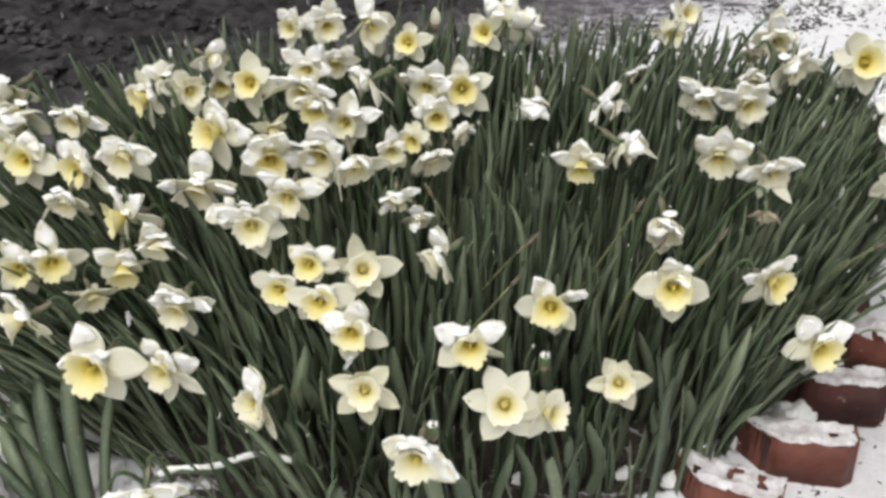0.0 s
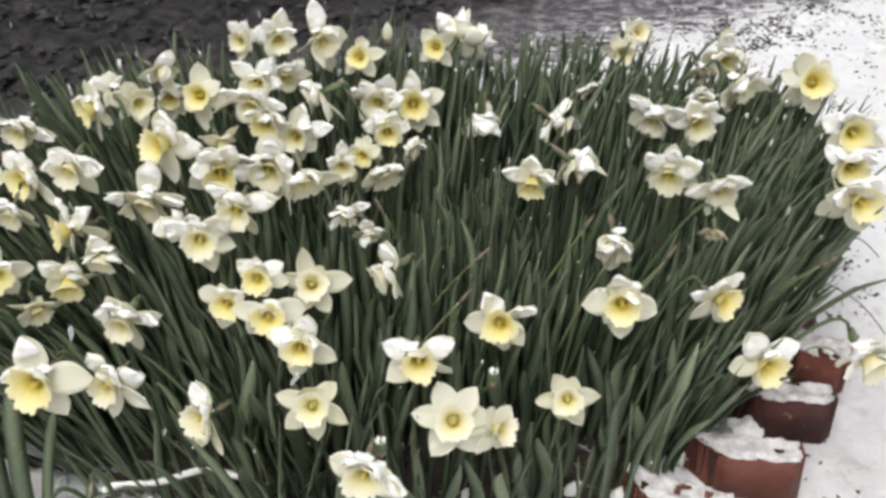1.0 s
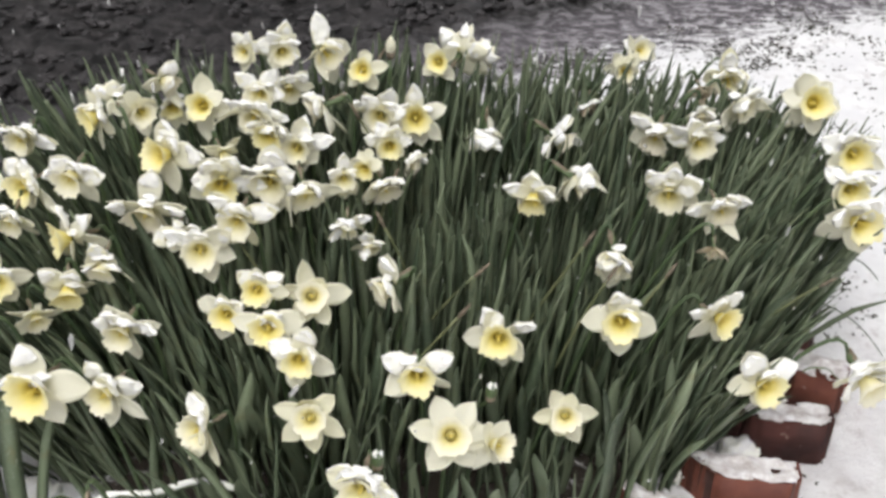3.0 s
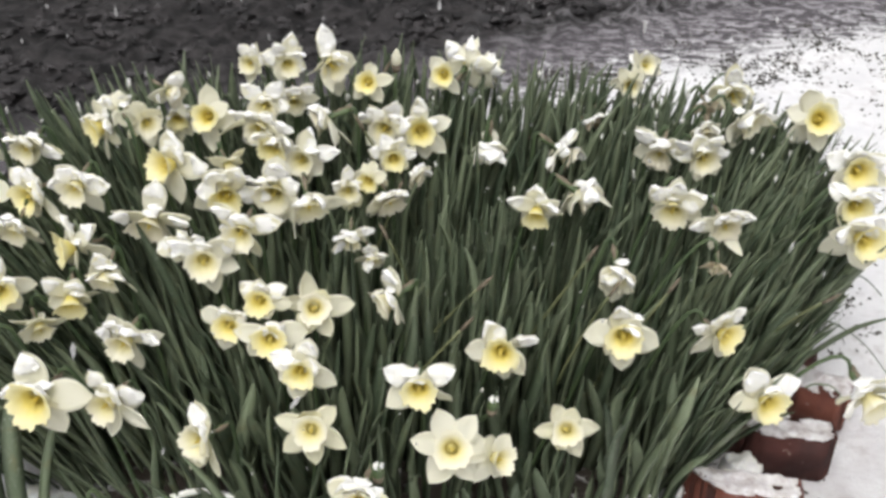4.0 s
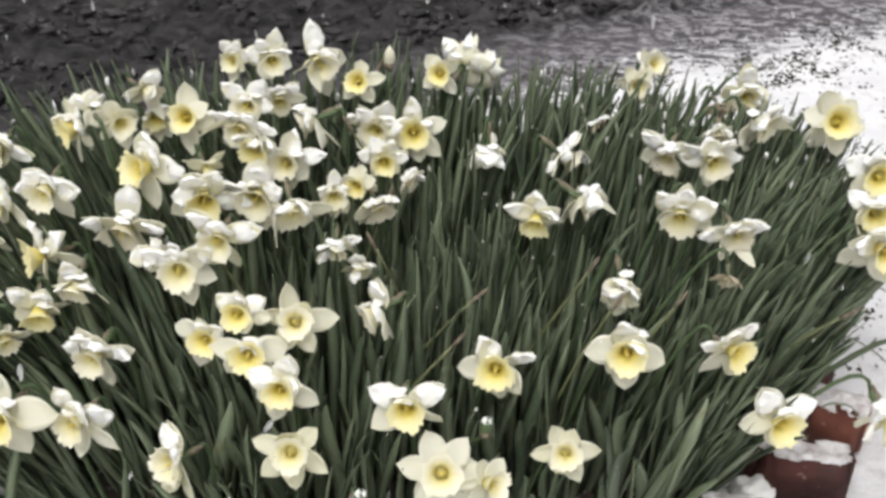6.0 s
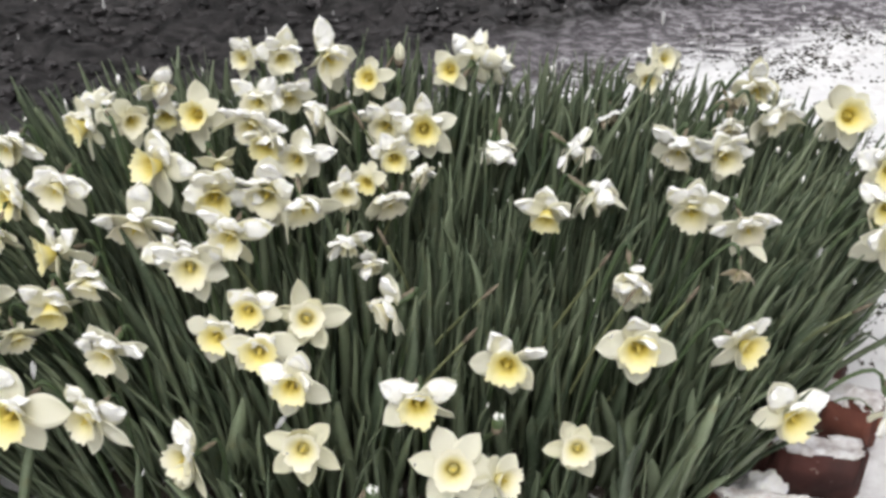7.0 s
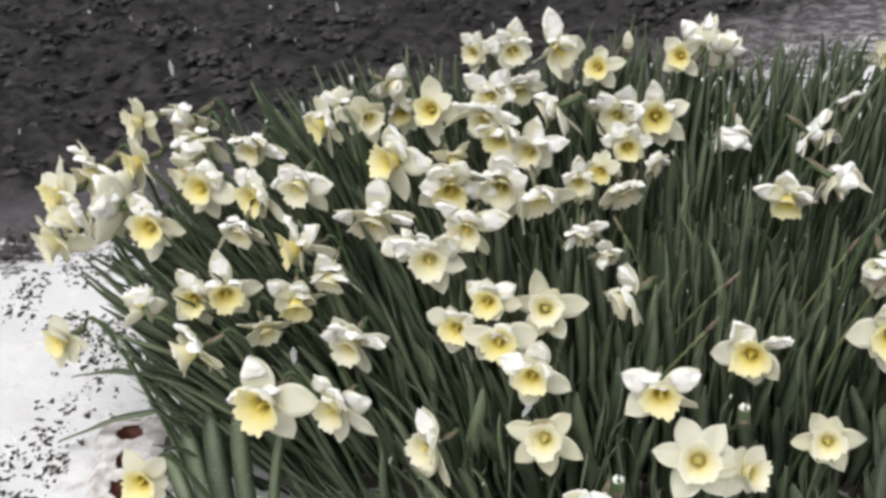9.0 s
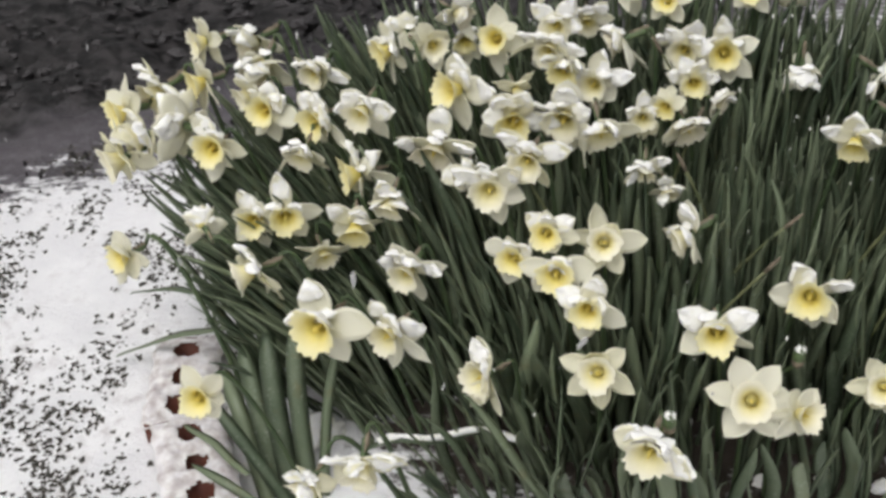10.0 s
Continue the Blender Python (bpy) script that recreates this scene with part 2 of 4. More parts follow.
def pile_mesh(name, seed, size, detail=3):
    """Clotted wet snow: a ragged pad made of many small round clots."""
    bm = bmesh.new()
    bmesh.ops.create_icosphere(bm, subdivisions=detail, radius=1.0)
    for v in bm.verts:
        q = v.co + Vector((seed * 7.1, seed * 3.3, 0))
        cell = noise.voronoi(q * 2.6)[0][0]
        v.co *= 0.92 + 0.38 * noise.noise(q * 1.2) + 0.42 * (0.45 - cell) + 0.12 * noise.noise(q * 8)
        if v.co.z < 0:
            v.co.z *= 0.4
        v.co = Vector((v.co.x * size[0], v.co.y * size[1], v.co.z * size[2]))
    return mesh_of(name, bm, SNOW)


def tube(points, radii, sides=6):
    """Verts and faces of a tube along points."""
    verts, faces = [], []
    for i, p in enumerate(points):
        d = (points[min(i + 1, len(points) - 1)] - points[max(i - 1, 0)]).normalized()
        s = d.cross(Vector((0.31, 0.95, 0.12))).normalized()
        u = d.cross(s)
        for k in range(sides):
            w = 2 * math.pi * k / sides
            verts.append(p + (s * math.cos(w) + u * math.sin(w)) * radii[i])
    for i in range(len(points) - 1):
        for k in range(sides):
            k2 = (k + 1) % sides
            faces.append((i * sides + k, i * sides + k2, (i + 1) * sides + k2, (i + 1) * sides + k))
    faces.append(tuple(range(sides))[::-1])
    faces.append(tuple((len(points) - 1) * sides + k for k in range(sides)))
    return verts, faces


def bezier(a, b, c, d, n):
    return [a * (1 - t) ** 3 + b * 3 * t * (1 - t) ** 2 + c * 3 * t * t * (1 - t) + d * t ** 3 for t in (i / n for i in range(n + 1))]


# ---- ground ----
def make_ground():
    far = [60, 30, 15, 9, 6, 4.5, 3.6, 3.0]
    xs = [-v for v in far] + list(np.arange(-2.4, 2.41, 0.03)) + far[::-1]
    ys = [-60, -30, -15, -8, -4, -2, -1, -0.4, 0.1, 0.4] + list(np.arange(0.6, 4.8, 0.03)) + [5.2, 6, 8, 12, 20, 40, 60]
    verts = []
    for y in ys:
        for x in xs:
            past = y - edge_y(max(-2.5, min(2.5, x)))
            k = min(1, max(0, (past + 0.08) / 0.2))
            v = Vector((x, y, 0))
            z = noise.noise(v * 2.2) * 0.012 + noise.noise(v * 9) * 0.009
            near = math.exp(-((x + 0.02) / 0.6) ** 2 - ((y - 1.62) / 0.45) ** 2)
            z += near * 0.02
            fade = min(1, max(0, (2.3 - abs(x)) / 0.5)) * min(1, max(0, (4.7 - y) / 0.5))
            rough = min(1, max(0, (past - 0.3) / 0.15)) * fade
            lumps = noise.noise(Vector((x * 5, y * 11, 3))) * 0.035 + noise.noise(v * 24) * 0.035 + noise.noise(v * 12) * 0.03
            z = z * (1 - k) + (-0.035 + noise.noise(v * 15) * 0.004 + rough * lumps) * k
            if abs(x) > 2.6 or y > 4.9 or y < 0.3:
                z = -0.035 * k
            verts.append((x, y, z))
    n = len(xs)
    faces = [(j * n + i, j * n + i + 1, (j + 1) * n + i + 1, (j + 1) * n + i) for j in range(len(ys) - 1) for i in range(n - 1)]
    ob = new("ground", raw_mesh("ground", verts, faces, GROUND))
    tagged(ob, "fresh snow thinning to slush, wet tarmac and black earth", "ground", kind="structure")


make_ground()


def ground_z(x, y):
    v = Vector((x, y, 0))
    near = math.exp(-((x + 0.02) / 0.6) ** 2 - ((y - 1.62) / 0.45) ** 2)
    return noise.noise(v * 2.2) * 0.012 + noise.noise(v * 9) * 0.009 + near * 0.02


# ---- the clump: heights of its leaf tips ----
MIDDLE = (-0.02, 1.62)


def canopy(x, y):
    y = min(y, 1.88)
    return -0.259 + 0.027 * x + 0.541 * y - 0.081 * x * x - 0.068 * y * y - 0.066 * x * y


OUTLINE = [(-0.88, 1.44), (-0.80, 1.24), (-0.57, 1.02), (-0.2, 1.05), (0.12, 1.15), (0.35, 1.24), (0.60, 1.37), (0.75, 1.53),
           (0.86, 1.80), (0.80, 2.02), (0.12, 2.02), (-0.2, 1.94), (-0.5, 1.87), (-0.78, 1.74), (-0.90, 1.60)]


def inside(x, y):
    hit = False
    for (x0, y0), (x1, y1) in zip(OUTLINE, OUTLINE[1:] + OUTLINE[:1]):
        if (y0 > y) != (y1 > y) and x < x0 + (y - y0) / (y1 - y0) * (x1 - x0):
            hit = not hit
    return hit


# ---- strap leaves ----
def leaf_shape(bend, twist, tip_curl, facing):
    """A strap blade one metre high with a blunt tip that leans along +x by its bend; scaled where it grows."""
    verts, faces = [], []
    steps = (0.0, 0.18, 0.36, 0.54, 0.70, 0.82, 0.90, 0.95, 0.985, 1.0)
    for t in steps:
        p = Vector((bend * t ** 1.18 + tip_curl * max(0, t - 0.75) ** 2 * 4, 0.02 * math.sin(t * 5 + twist), t - tip_curl * 0.6 * max(0, t - 0.8)))
        w = 0.0225 * (0.86 + 0.14 * math.sin(math.pi * min(1, t * 0.8))) * (1 if t < 0.72 else max(0.16, 1 - ((t - 0.72) / 0.30) ** 2.3))
        a = facing + twist * t
        side = Vector((0.88 * math.sin(a), math.cos(a), 0))
        front = Vector((math.cos(a), -math.sin(a), -bend * t)).normalized()
        verts += [p - side * w, p - front * w * 0.30, p + side * w, p - front * w * 0.10]
    n = len(steps) - 1
    for i in range(n):
        for k in range(4):
            k2 = (k + 1) % 4
            faces.append((i * 4 + k, i * 4 + k2, i * 4 + 4 + k2, i * 4 + 4 + k))
    faces.append((n * 4, n * 4 + 1, n * 4 + 2, n * 4 + 3))
    return np.array([tuple(v) for v in verts]), faces


rng = random.Random(11)
SHAPES = []
for k in range(48):
    bend = 0.05 + 0.95 * (k // 6) / 7
    SHAPES.append((bend, *leaf_shape(bend, rng.uniform(-0.9, 0.9), rng.choice((0, 0, 0.05, 0.10, 0.22, -0.10)), -1.4 + 2.8 * (k % 6) / 5 + rng.uniform(-0.2, 0.2))))


def in_bed(x, y):
    """Keep a root on the bed's side of the bricks."""
    while x - 0.72 * (y - 1.435) > 0.49 and x > 0:
        x, y = x - 0.01, y + 0.006
    return max(-0.72, x), y


def leaf_pose(x, y, rise):
    """Base, height, lean and heading of a blade whose tip is to stand at x, y."""
    bx = MIDDLE[0] + (x - MIDDLE[0]) * (0.91 if x > 0 else 0.86 - 0.20 * min(1, abs(x - MIDDLE[0]) / 0.7)) + rng.uniform(-0.045, 0.045)
    by = MIDDLE[1] + (y - MIDDLE[1]) * 0.88 + rng.uniform(-0.05, 0.05)
    bx, by = in_bed(bx, by)
    dx, dy = x - bx, y - by
    out = math.hypot(dx, dy)
    g = ground_z(bx, by) - 0.01
    h = max(0.17, canopy(x, y) + rise - g)
    return Vector((bx, by, g)), h, out / (canopy(x, y) - g), math.atan2(dy, dx)


# ---- daffodils ----
def petal_width(t, blunt=2.2):
    """Width along a petal from its claw (0) to its tip (1): broad below the middle, then drawn to a blunt point."""
    w = 0.58 + 0.42 * math.sin(math.pi * 0.5 * min(1, t / 0.42))
    return w if t < 0.42 else max(0.03, w * (1 - ((t - 0.42) / 0.585) ** blunt))


def petal_mesh(name, seed, mat, length, width, cup, wave):
    """A rounded petal along +y with a midrib and a small point, a little thick, its sides rolled."""
    n, c = 11, 7
    top, verts, faces = [], [], []
    for i in range(n + 1):
        t = 1 - (1 - i / n) ** 1.25
        w = width * petal_width(t, 2.3 + 0.45 * (seed % 3))
        for j in range(c):
            s = j / (c - 1) * 2 - 1
            x = s * w * 0.5
            y = 0.004 + length * t + (1 - abs(s)) * 0.0016 * max(0, t - 0.9) * 10
            roll = noise.noise(Vector((seed * 3.1, t * 1.4, 0))) * 0.35
            z = cup * t * t * length - 0.10 * w * (1 - s * s) + roll * w * s * abs(s) * 0.5 + noise.noise(Vector((x * 45, y * 45, seed * 5.3))) * wave * (0.3 + t) * 1.6
            top.append(Vector((x, y, z)))
    verts = top + [v - Vector((0, 0, 0.0009)) for v in top]
    k = len(top)
    for i in range(n):
        for j in range(c - 1):
            q = (i * c + j, i * c + j + 1, (i + 1) * c + j + 1, (i + 1) * c + j)
            faces += [q, tuple(v + k for v in q)[::-1]]
    ring = [j for j in range(c)] + [i * c + c - 1 for i in range(1, n + 1)] + [n * c + j for j in range(c - 2, -1, -1)] + [i * c for i in range(n - 1, 0, -1)]
    for a, b in zip(ring, ring[1:] + ring[:1]):
        faces.append((b, a, a + k, b + k))
    return raw_mesh(name, verts, faces, mat)


def crust_mesh(seed, length, width, cup, start):
    """Wet snow clotted round the outer part of a petal, granular and uneven."""
    n, c = 15, 18
    verts, faces = [], []
    for i in range(n + 1):
        u = i / n
        t = start + (1.03 - start) * u
        w = width * petal_width(min(1, t * 0.97))
        body = math.sqrt(max(0.0, 1 - (2 * u - 1) ** 6))
        for j in range(c):
            a = 2 * math.pi * j / c
            x, y = math.cos(a) * w * 0.55, 0.004 + length * t
            q = Vector((x * 95, y * 95, seed * 3.7 + math.sin(a)))
            clot = 0.5 + 0.9 * noise.noise(q) + 0.55 * noise.noise(q * 2.3) + 0.5 * noise.noise(Vector((u * 3, seed * 9.1, math.cos(a))))
            thick = 0.0056 * body * max(0.05, clot) + 0.0004
            z = cup * t * t * length - 0.1 * w * (1 - math.cos(a) ** 2) + math.sin(a) * thick
            verts.append((x * (0.85 + 0.25 * clot * body) * (0.25 + 0.75 * body), y + 0.002 * noise.noise(q * 1.3), z))
    for i in range(n):
        for j in range(c):
            j2 = (j + 1) % c
            faces.append((i * c + j, (i + 1) * c + j, (i + 1) * c + j2, i * c + j2))
    faces += [tuple(range(c)), tuple(n * c + j for j in range(c))[::-1]]
    return raw_mesh("snow_cap", verts, faces, SNOW)


def cup_mesh(name, seed, mat, length, mouth, frill):
    """The trumpet: a cup with a ruffled rim, inner and outer skin."""
    n, rings = 48, 7
    verts, faces = [], []
    for skin in (0, 1):
        for i in range(rings + 1):
            t = i / rings
            r = 0.0075 + (mouth - 0.0075) * (0.55 * t + 0.45 * t ** 3) - skin * 0.0008
            z = length * t + skin * 0.0006 * (1 - t)
            for k in range(n):
                w = 2 * math.pi * k / n
                ruffle = frill * t ** 3 * (0.45 * math.sin(w * 9 + seed) + 0.55 * math.sin(w * 16 + seed * 2.3) + 0.6 * math.sin(w * 3 + seed * 4) + 0.35 * math.sin(w * 5 + seed))
                rr = r + ruffle
                verts.append((rr * math.cos(w), rr * math.sin(w), z + ruffle * 0.8))
    m = (rings + 1) * n
    for skin in (0, 1):
        for i in range(rings):
            for k in range(n):
                k2 = (k + 1) % n
                q = tuple(skin * m + v for v in (i * n + k, i * n + k2, (i + 1) * n + k2, (i + 1) * n + k))
                faces.append(q if skin == 0 else q[::-1])
    for k in range(n):
        k2 = (k + 1) % n
        faces.append((rings * n + k, rings * n + k2, m + rings * n + k2, m + rings * n + k))
    faces.append(tuple(m + k for k in range(n))[::-1])
    return raw_mesh(name, verts, faces, mat)


def stamens_mesh():
    """Six anthers pressed round the style: one lobed column."""
    verts, faces, n = [], [], 18
    for z, r, lobe in ((0.0, 0.0016, 0), (0.005, 0.0018, 0.1), (0.007, 0.0022, 0.3), (0.012, 0.0019, 0.35), (0.0135, 0.0010, 0), (0.017, 0.0011, 0), (0.0175, 0.0004, 0)):
        for k in range(n):
            a = 2 * math.pi * k / n
            q = r * (1 + lobe * math.cos(6 * a))
            verts.append((q * math.cos(a), q * math.sin(a), z))
    for i in range(6):
        for k in range(n):
            faces.append((i * n + k, i * n + (k + 1) % n, (i + 1) * n + (k + 1) % n, (i + 1) * n + k))
    faces.append(tuple(6 * n + k for k in range(n)))
    return raw_mesh("pistil", verts, faces, ANTHER)


def neck_mesh():
    """Floral tube and swollen ovary behind the petals."""
    p = [Vector((0, 0, z)) for z in (-0.0006, -0.008, -0.018, -0.023, -0.030, -0.036)]
    v, f = tube(p, (0.0062, 0.0044, 0.0036, 0.0050, 0.0056, 0.0028), 10)
    return raw_mesh("ovary", v, f, OVARY)


def spathe_mesh(seed):
    """The dry papery sheath at the bend of the stem."""
    v, f = [], []
    for i in range(7):
        t = i / 6
        w = 0.0034 * math.sin(math.pi * (0.12 + 0.86 * t))
        for j in range(4):
            s = (j / 3 * 2 - 1)
            v.append((s * w, 0.0030 * (1 - s * s) + 0.0035 + noise.noise(Vector((s, t * 4, seed))) * 0.003, -0.040 + 0.028 * t))
    for i in range(6):
        for j in range(3):
            f.append((i * 4 + j, i * 4 + j + 1, i * 4 + 5 + j, i * 4 + 4 + j))
    n = len(v)
    v = v + [(a, b + 0.0006, c) for a, b, c in v]
    f = f + [tuple(q + n for q in g)[::-1] for g in f]
    return raw_mesh("spathe", v, f, SPATHE)


OUTER = {m: [petal_mesh("petal", s, m, 0.046, 0.0370, c, 0.0024) for s, c in ((1, -0.10), (2, 0.05), (3, 0.22))] for m in (PETAL_WHITE, PETAL_CREAM, PETAL_OLD)}
INNER = {m: [petal_mesh("petal", s, m, 0.045, 0.0330, c, 0.0028) for s, c in ((4, 0.0), (5, 0.12), (6, -0.18))] for m in (PETAL_WHITE, PETAL_CREAM, PETAL_OLD)}
CRUMPLED = {m: [petal_mesh("petal", s, m, 0.042, 0.026, c, 0.007) for s, c in ((7, 0.5), (8, 0.9), (9, 0.3))] for m in (PETAL_WHITE, PETAL_CREAM, PETAL_OLD)}
CUPS = {m: [cup_mesh("cup", s, m, l, r, f) for s, l, r, f in ((1, 0.024, 0.0235, 0.0021), (2, 0.026, 0.0222, 0.0025), (3, 0.022, 0.0245, 0.0028))] for m in (CUP_YELLOW, CUP_PALE, CUP_CREAM)}
STAMENS, NECK = stamens_mesh(), neck_mesh()
SPATHES = [spathe_mesh(s) for s in (1, 2, 3)]
CAPS = [pile_mesh("snow_cap", s, (0.0135, 0.010, 0.0044)) for s in (1, 2, 3, 4, 5)]
CRUSTS = [crust_mesh(s, 0.046, 0.030, c, st) for s, c, st in ((1, 0.05, 0.25), (2, 0.12, 0.45), (3, -0.1, 0.15), (4, 0.2, 0.35), (5, 0.0, 0.5))]
frng = random.Random(5)
BLOOMS = []


def daffodil(x, y, z, size, az, el, snow, petals, cups, label, droop=0.0, crumple=0.0, bell=0.0, shape=None):
    """One daffodil: the flower's middle at x, y, z, facing az (0: south, + east) and el degrees up.
    shape: for each petal its clockwise angle from the top, length and forward fold."""
    k = size / 0.098 * (1.10 if shape is None else 1.02)
    degrees_up = el
    az, el = radians(az), radians(el)
    face = Vector((math.sin(az) * math.cos(el), -math.cos(az) * math.cos(el), math.sin(el)))
    mid = Vector((x, y, z))
    side = Vector((0, 0, 1)).cross(face).normalized()
    up = face.cross(side)
    turn = Matrix((side, up, face)).transposed().to_4x4()
    bx = MIDDLE[0] + (x - MIDDLE[0]) * 0.80 + frng.uniform(-0.03, 0.03)
    by = MIDDLE[1] + (y - MIDDLE[1]) * 0.84 + frng.uniform(-0.03, 0.03)
    bx, by = in_bed(bx - 0.06 if x > 0.45 else bx, by)
    base = Vector((bx, by, ground_z(bx, by) - 0.01))
    thing = new("daffodil")
    BLOOMS.append((mid, size))
    thing.location = base
    tagged(thing, label, "daffodil", "daffodils of the clump")
    f = Matrix.Translation(mid - base) @ turn @ Matrix.Diagonal((k, k, k, 1))
    # stem
    end = mid - face * 0.035 * k - base
    top = end - face * 0.03 + Vector((0, 0, 0.02 + 0.5 * min(0.12, math.hypot(end.x, end.y))))
    line = bezier(Vector((0, 0, 0)), Vector((end.x * 0.25, end.y * 0.25, end.z * 0.55)), top, end, 12)
    v, q = tube(line, [0.0042 - 0.0012 * i / 12 for i in range(13)], 6)
    child("stem", raw_mesh("stem", v, q, STEM), thing)
    child("ovary", NECK, thing, f)
    child("spathe", frng.choice(SPATHES), thing, f @ Matrix.Rotation(frng.uniform(-0.8, 0.8), 4, "Z"), "dry papery brown sheath")
    spin = frng.uniform(-0.35, 0.35)
    if shape is None:
        shape = []
        for i in range(6):
            a = spin + i * math.pi / 3 + frng.uniform(-0.16, 0.16)
            high = math.cos(a)
            fold = frng.gauss(0.03, 0.30) + droop * (0.9 * high if high > 0 else 0.35 * high) + bell * frng.uniform(0.3, 1.2)
            long = frng.uniform(0.80, 1.12)
            if snow and high > 0.3 and frng.random() < 0.5:
                fold, long = fold + frng.uniform(0.2, 0.7), long * 0.9
            shape.append((-math.degrees(a), long, math.degrees(fold)))
    for i, (clock, long, fold) in enumerate(shape):
        a = -radians(clock)
        high = math.cos(a)  # 1 for the petal that stands uppermost
        fold = radians(fold) + (0.012 * max(0, -degrees_up) * high if high < 0 else 0) + crumple * frng.uniform(0.1, 0.9)
        pool = CRUMPLED if frng.random() < crumple else (INNER if i % 2 else OUTER)
        m = f @ Matrix.Rotation(a, 4, "Z") @ Matrix.Translation((0, 0, -0.0012 if i % 2 == 0 else 0.0004)) @ Matrix.Rotation(fold, 4, "X") @ Matrix.Rotation(frng.gauss(0, 0.25), 4, "Y") @ Matrix.Diagonal((frng.uniform(0.84, 1.04) / max(1.0, long) ** 0.6, long * 0.97, 1, 1))
        petal = child("petal", frng.choice(pool[petals]), thing, m)
        if snow and high > (0.75, 0.45, -0.2)[snow] - frng.uniform(0, 0.3):
            child("snow_cap", frng.choice(CRUSTS), petal, None, "wet snow clotted on the petal")
    cup = child("cup", frng.choice(CUPS[cups]), thing, f @ Matrix.Rotation(frng.uniform(0, 6), 4, "Z") @ Matrix.Diagonal((1, 1, 1 - 0.4 * crumple, 1)), "ruffled cup")
    child("pistil", STAMENS, cup, None, "yellow anthers round the style")
    # snow lies on whatever faces the sky
    flat = Matrix.Translation(mid - base)
    for i in range(snow):
        s = k * frng.uniform(0.7, 1.05)
        at = up * frng.uniform(0.010, 0.021) * k + face * frng.uniform(-0.006, 0.004) * k + side * frng.uniform(-0.016, 0.016) * k
        m = flat @ Matrix.Translation(at) @ Matrix.Rotation(math.atan2(side.y, side.x) + frng.uniform(-0.6, 0.6), 4, "Z") @ Matrix.Diagonal((s, s, s, 1))
        child("snow_cap", frng.choice(CAPS), thing, m, "wet snow lying on the petals")
    return thing


def fresh(x, y, z, size, az, el, snow, shape=None):
    label = "white daffodil with a yellow cup and a dusting of snow" if snow else "white daffodil with a deep yellow ruffled cup, fully open"
    daffodil(x, y, z, size, az, el, snow, PETAL_WHITE, CUP_YELLOW, label, 0.02 + 0.08 * snow, 0.0, 0.10 * snow if el < 8 else 0.0, shape)


def pale(x, y, z, size, az, el, snow, shape=None):
    label = "cream-white daffodil with a pale lemon cup" + (", weighed down by snow" if snow > 1 else "")
    daffodil(x, y, z, size, az, el, snow, PETAL_CREAM if frng.random() < 0.4 else PETAL_WHITE, CUP_PALE, label, 0.02 + 0.08 * snow, 0.0, 0.12 * snow if el < 8 else 0.0, shape)


def snowed(x, y, z, size, az, el, snow, shape=None):
    daffodil(x, y, z, size * 1.06, az, el * 0.62 if el < 0 and shape is None else el, max(1, snow), PETAL_WHITE, CUP_CREAM if frng.random() < 0.5 else CUP_PALE, "drooping white daffodil bowed under a load of snow", 0.0, 0.10, 0.18, shape)


def wilted(x, y, z, size, az, el, snow, shape=None):
    daffodil(x, y, z, size, az, el, snow, PETAL_OLD, CUP_CREAM, "withered daffodil with shrivelled brownish petals", 0.3, 0.9, 0.0, shape)


def bud(x, y, z, size, az, el, snow):
    """A closed bud standing on its stem."""
    bx, by = MIDDLE[0] + (x - MIDDLE[0]) * 0.62, MIDDLE[1] + (y - MIDDLE[1]) * 0.62
    base = Vector((bx, by, ground_z(bx, by) - 0.01))
    thing = new("daffodil_bud")
    thing.location = base
    tagged(thing, "closed green daffodil bud capped with snow" if snow else "closed cream daffodil bud on an upright green stem", "flower bud")
    end = Vector((x, y, z)) - base
    lean = (end * 0.25 + Vector((0, 0, 0.3))).normalized()
    tip = [end + lean * (size * d) for d in (-0.5, -0.35, -0.1, 0.2, 0.42, 0.5)]
    v, q = tube(bezier(Vector((0, 0, 0)), Vector((end.x * 0.3, end.y * 0.3, end.z * 0.5)), end * 0.85, tip[0], 8), [0.0036] * 9, 6)
    child("stem", raw_mesh("stem", v, q, STEM), thing)
    v, q = tube(tip, [size * d for d in (0.06, 0.15, 0.24, 0.2, 0.08, 0.01)], 9)
    child("petal", raw_mesh("petal", v, q, OVARY if snow else PETAL_CREAM), thing, None, "furled green petals" if snow else "furled cream petals")
    v, q = tube([p - lean * size * 0.12 for p in tip[:3]], [size * d for d in (0.08, 0.19, 0.22)], 8)
    child("spathe", raw_mesh("spathe", v, q, SPATHE), thing, None, "papery sheath")
    if snow:
        child("snow_cap", CAPS[1], thing, Matrix.Translation(tip[3]) @ Matrix.Diagonal((size * 15, size * 19, size * 62, 1)))


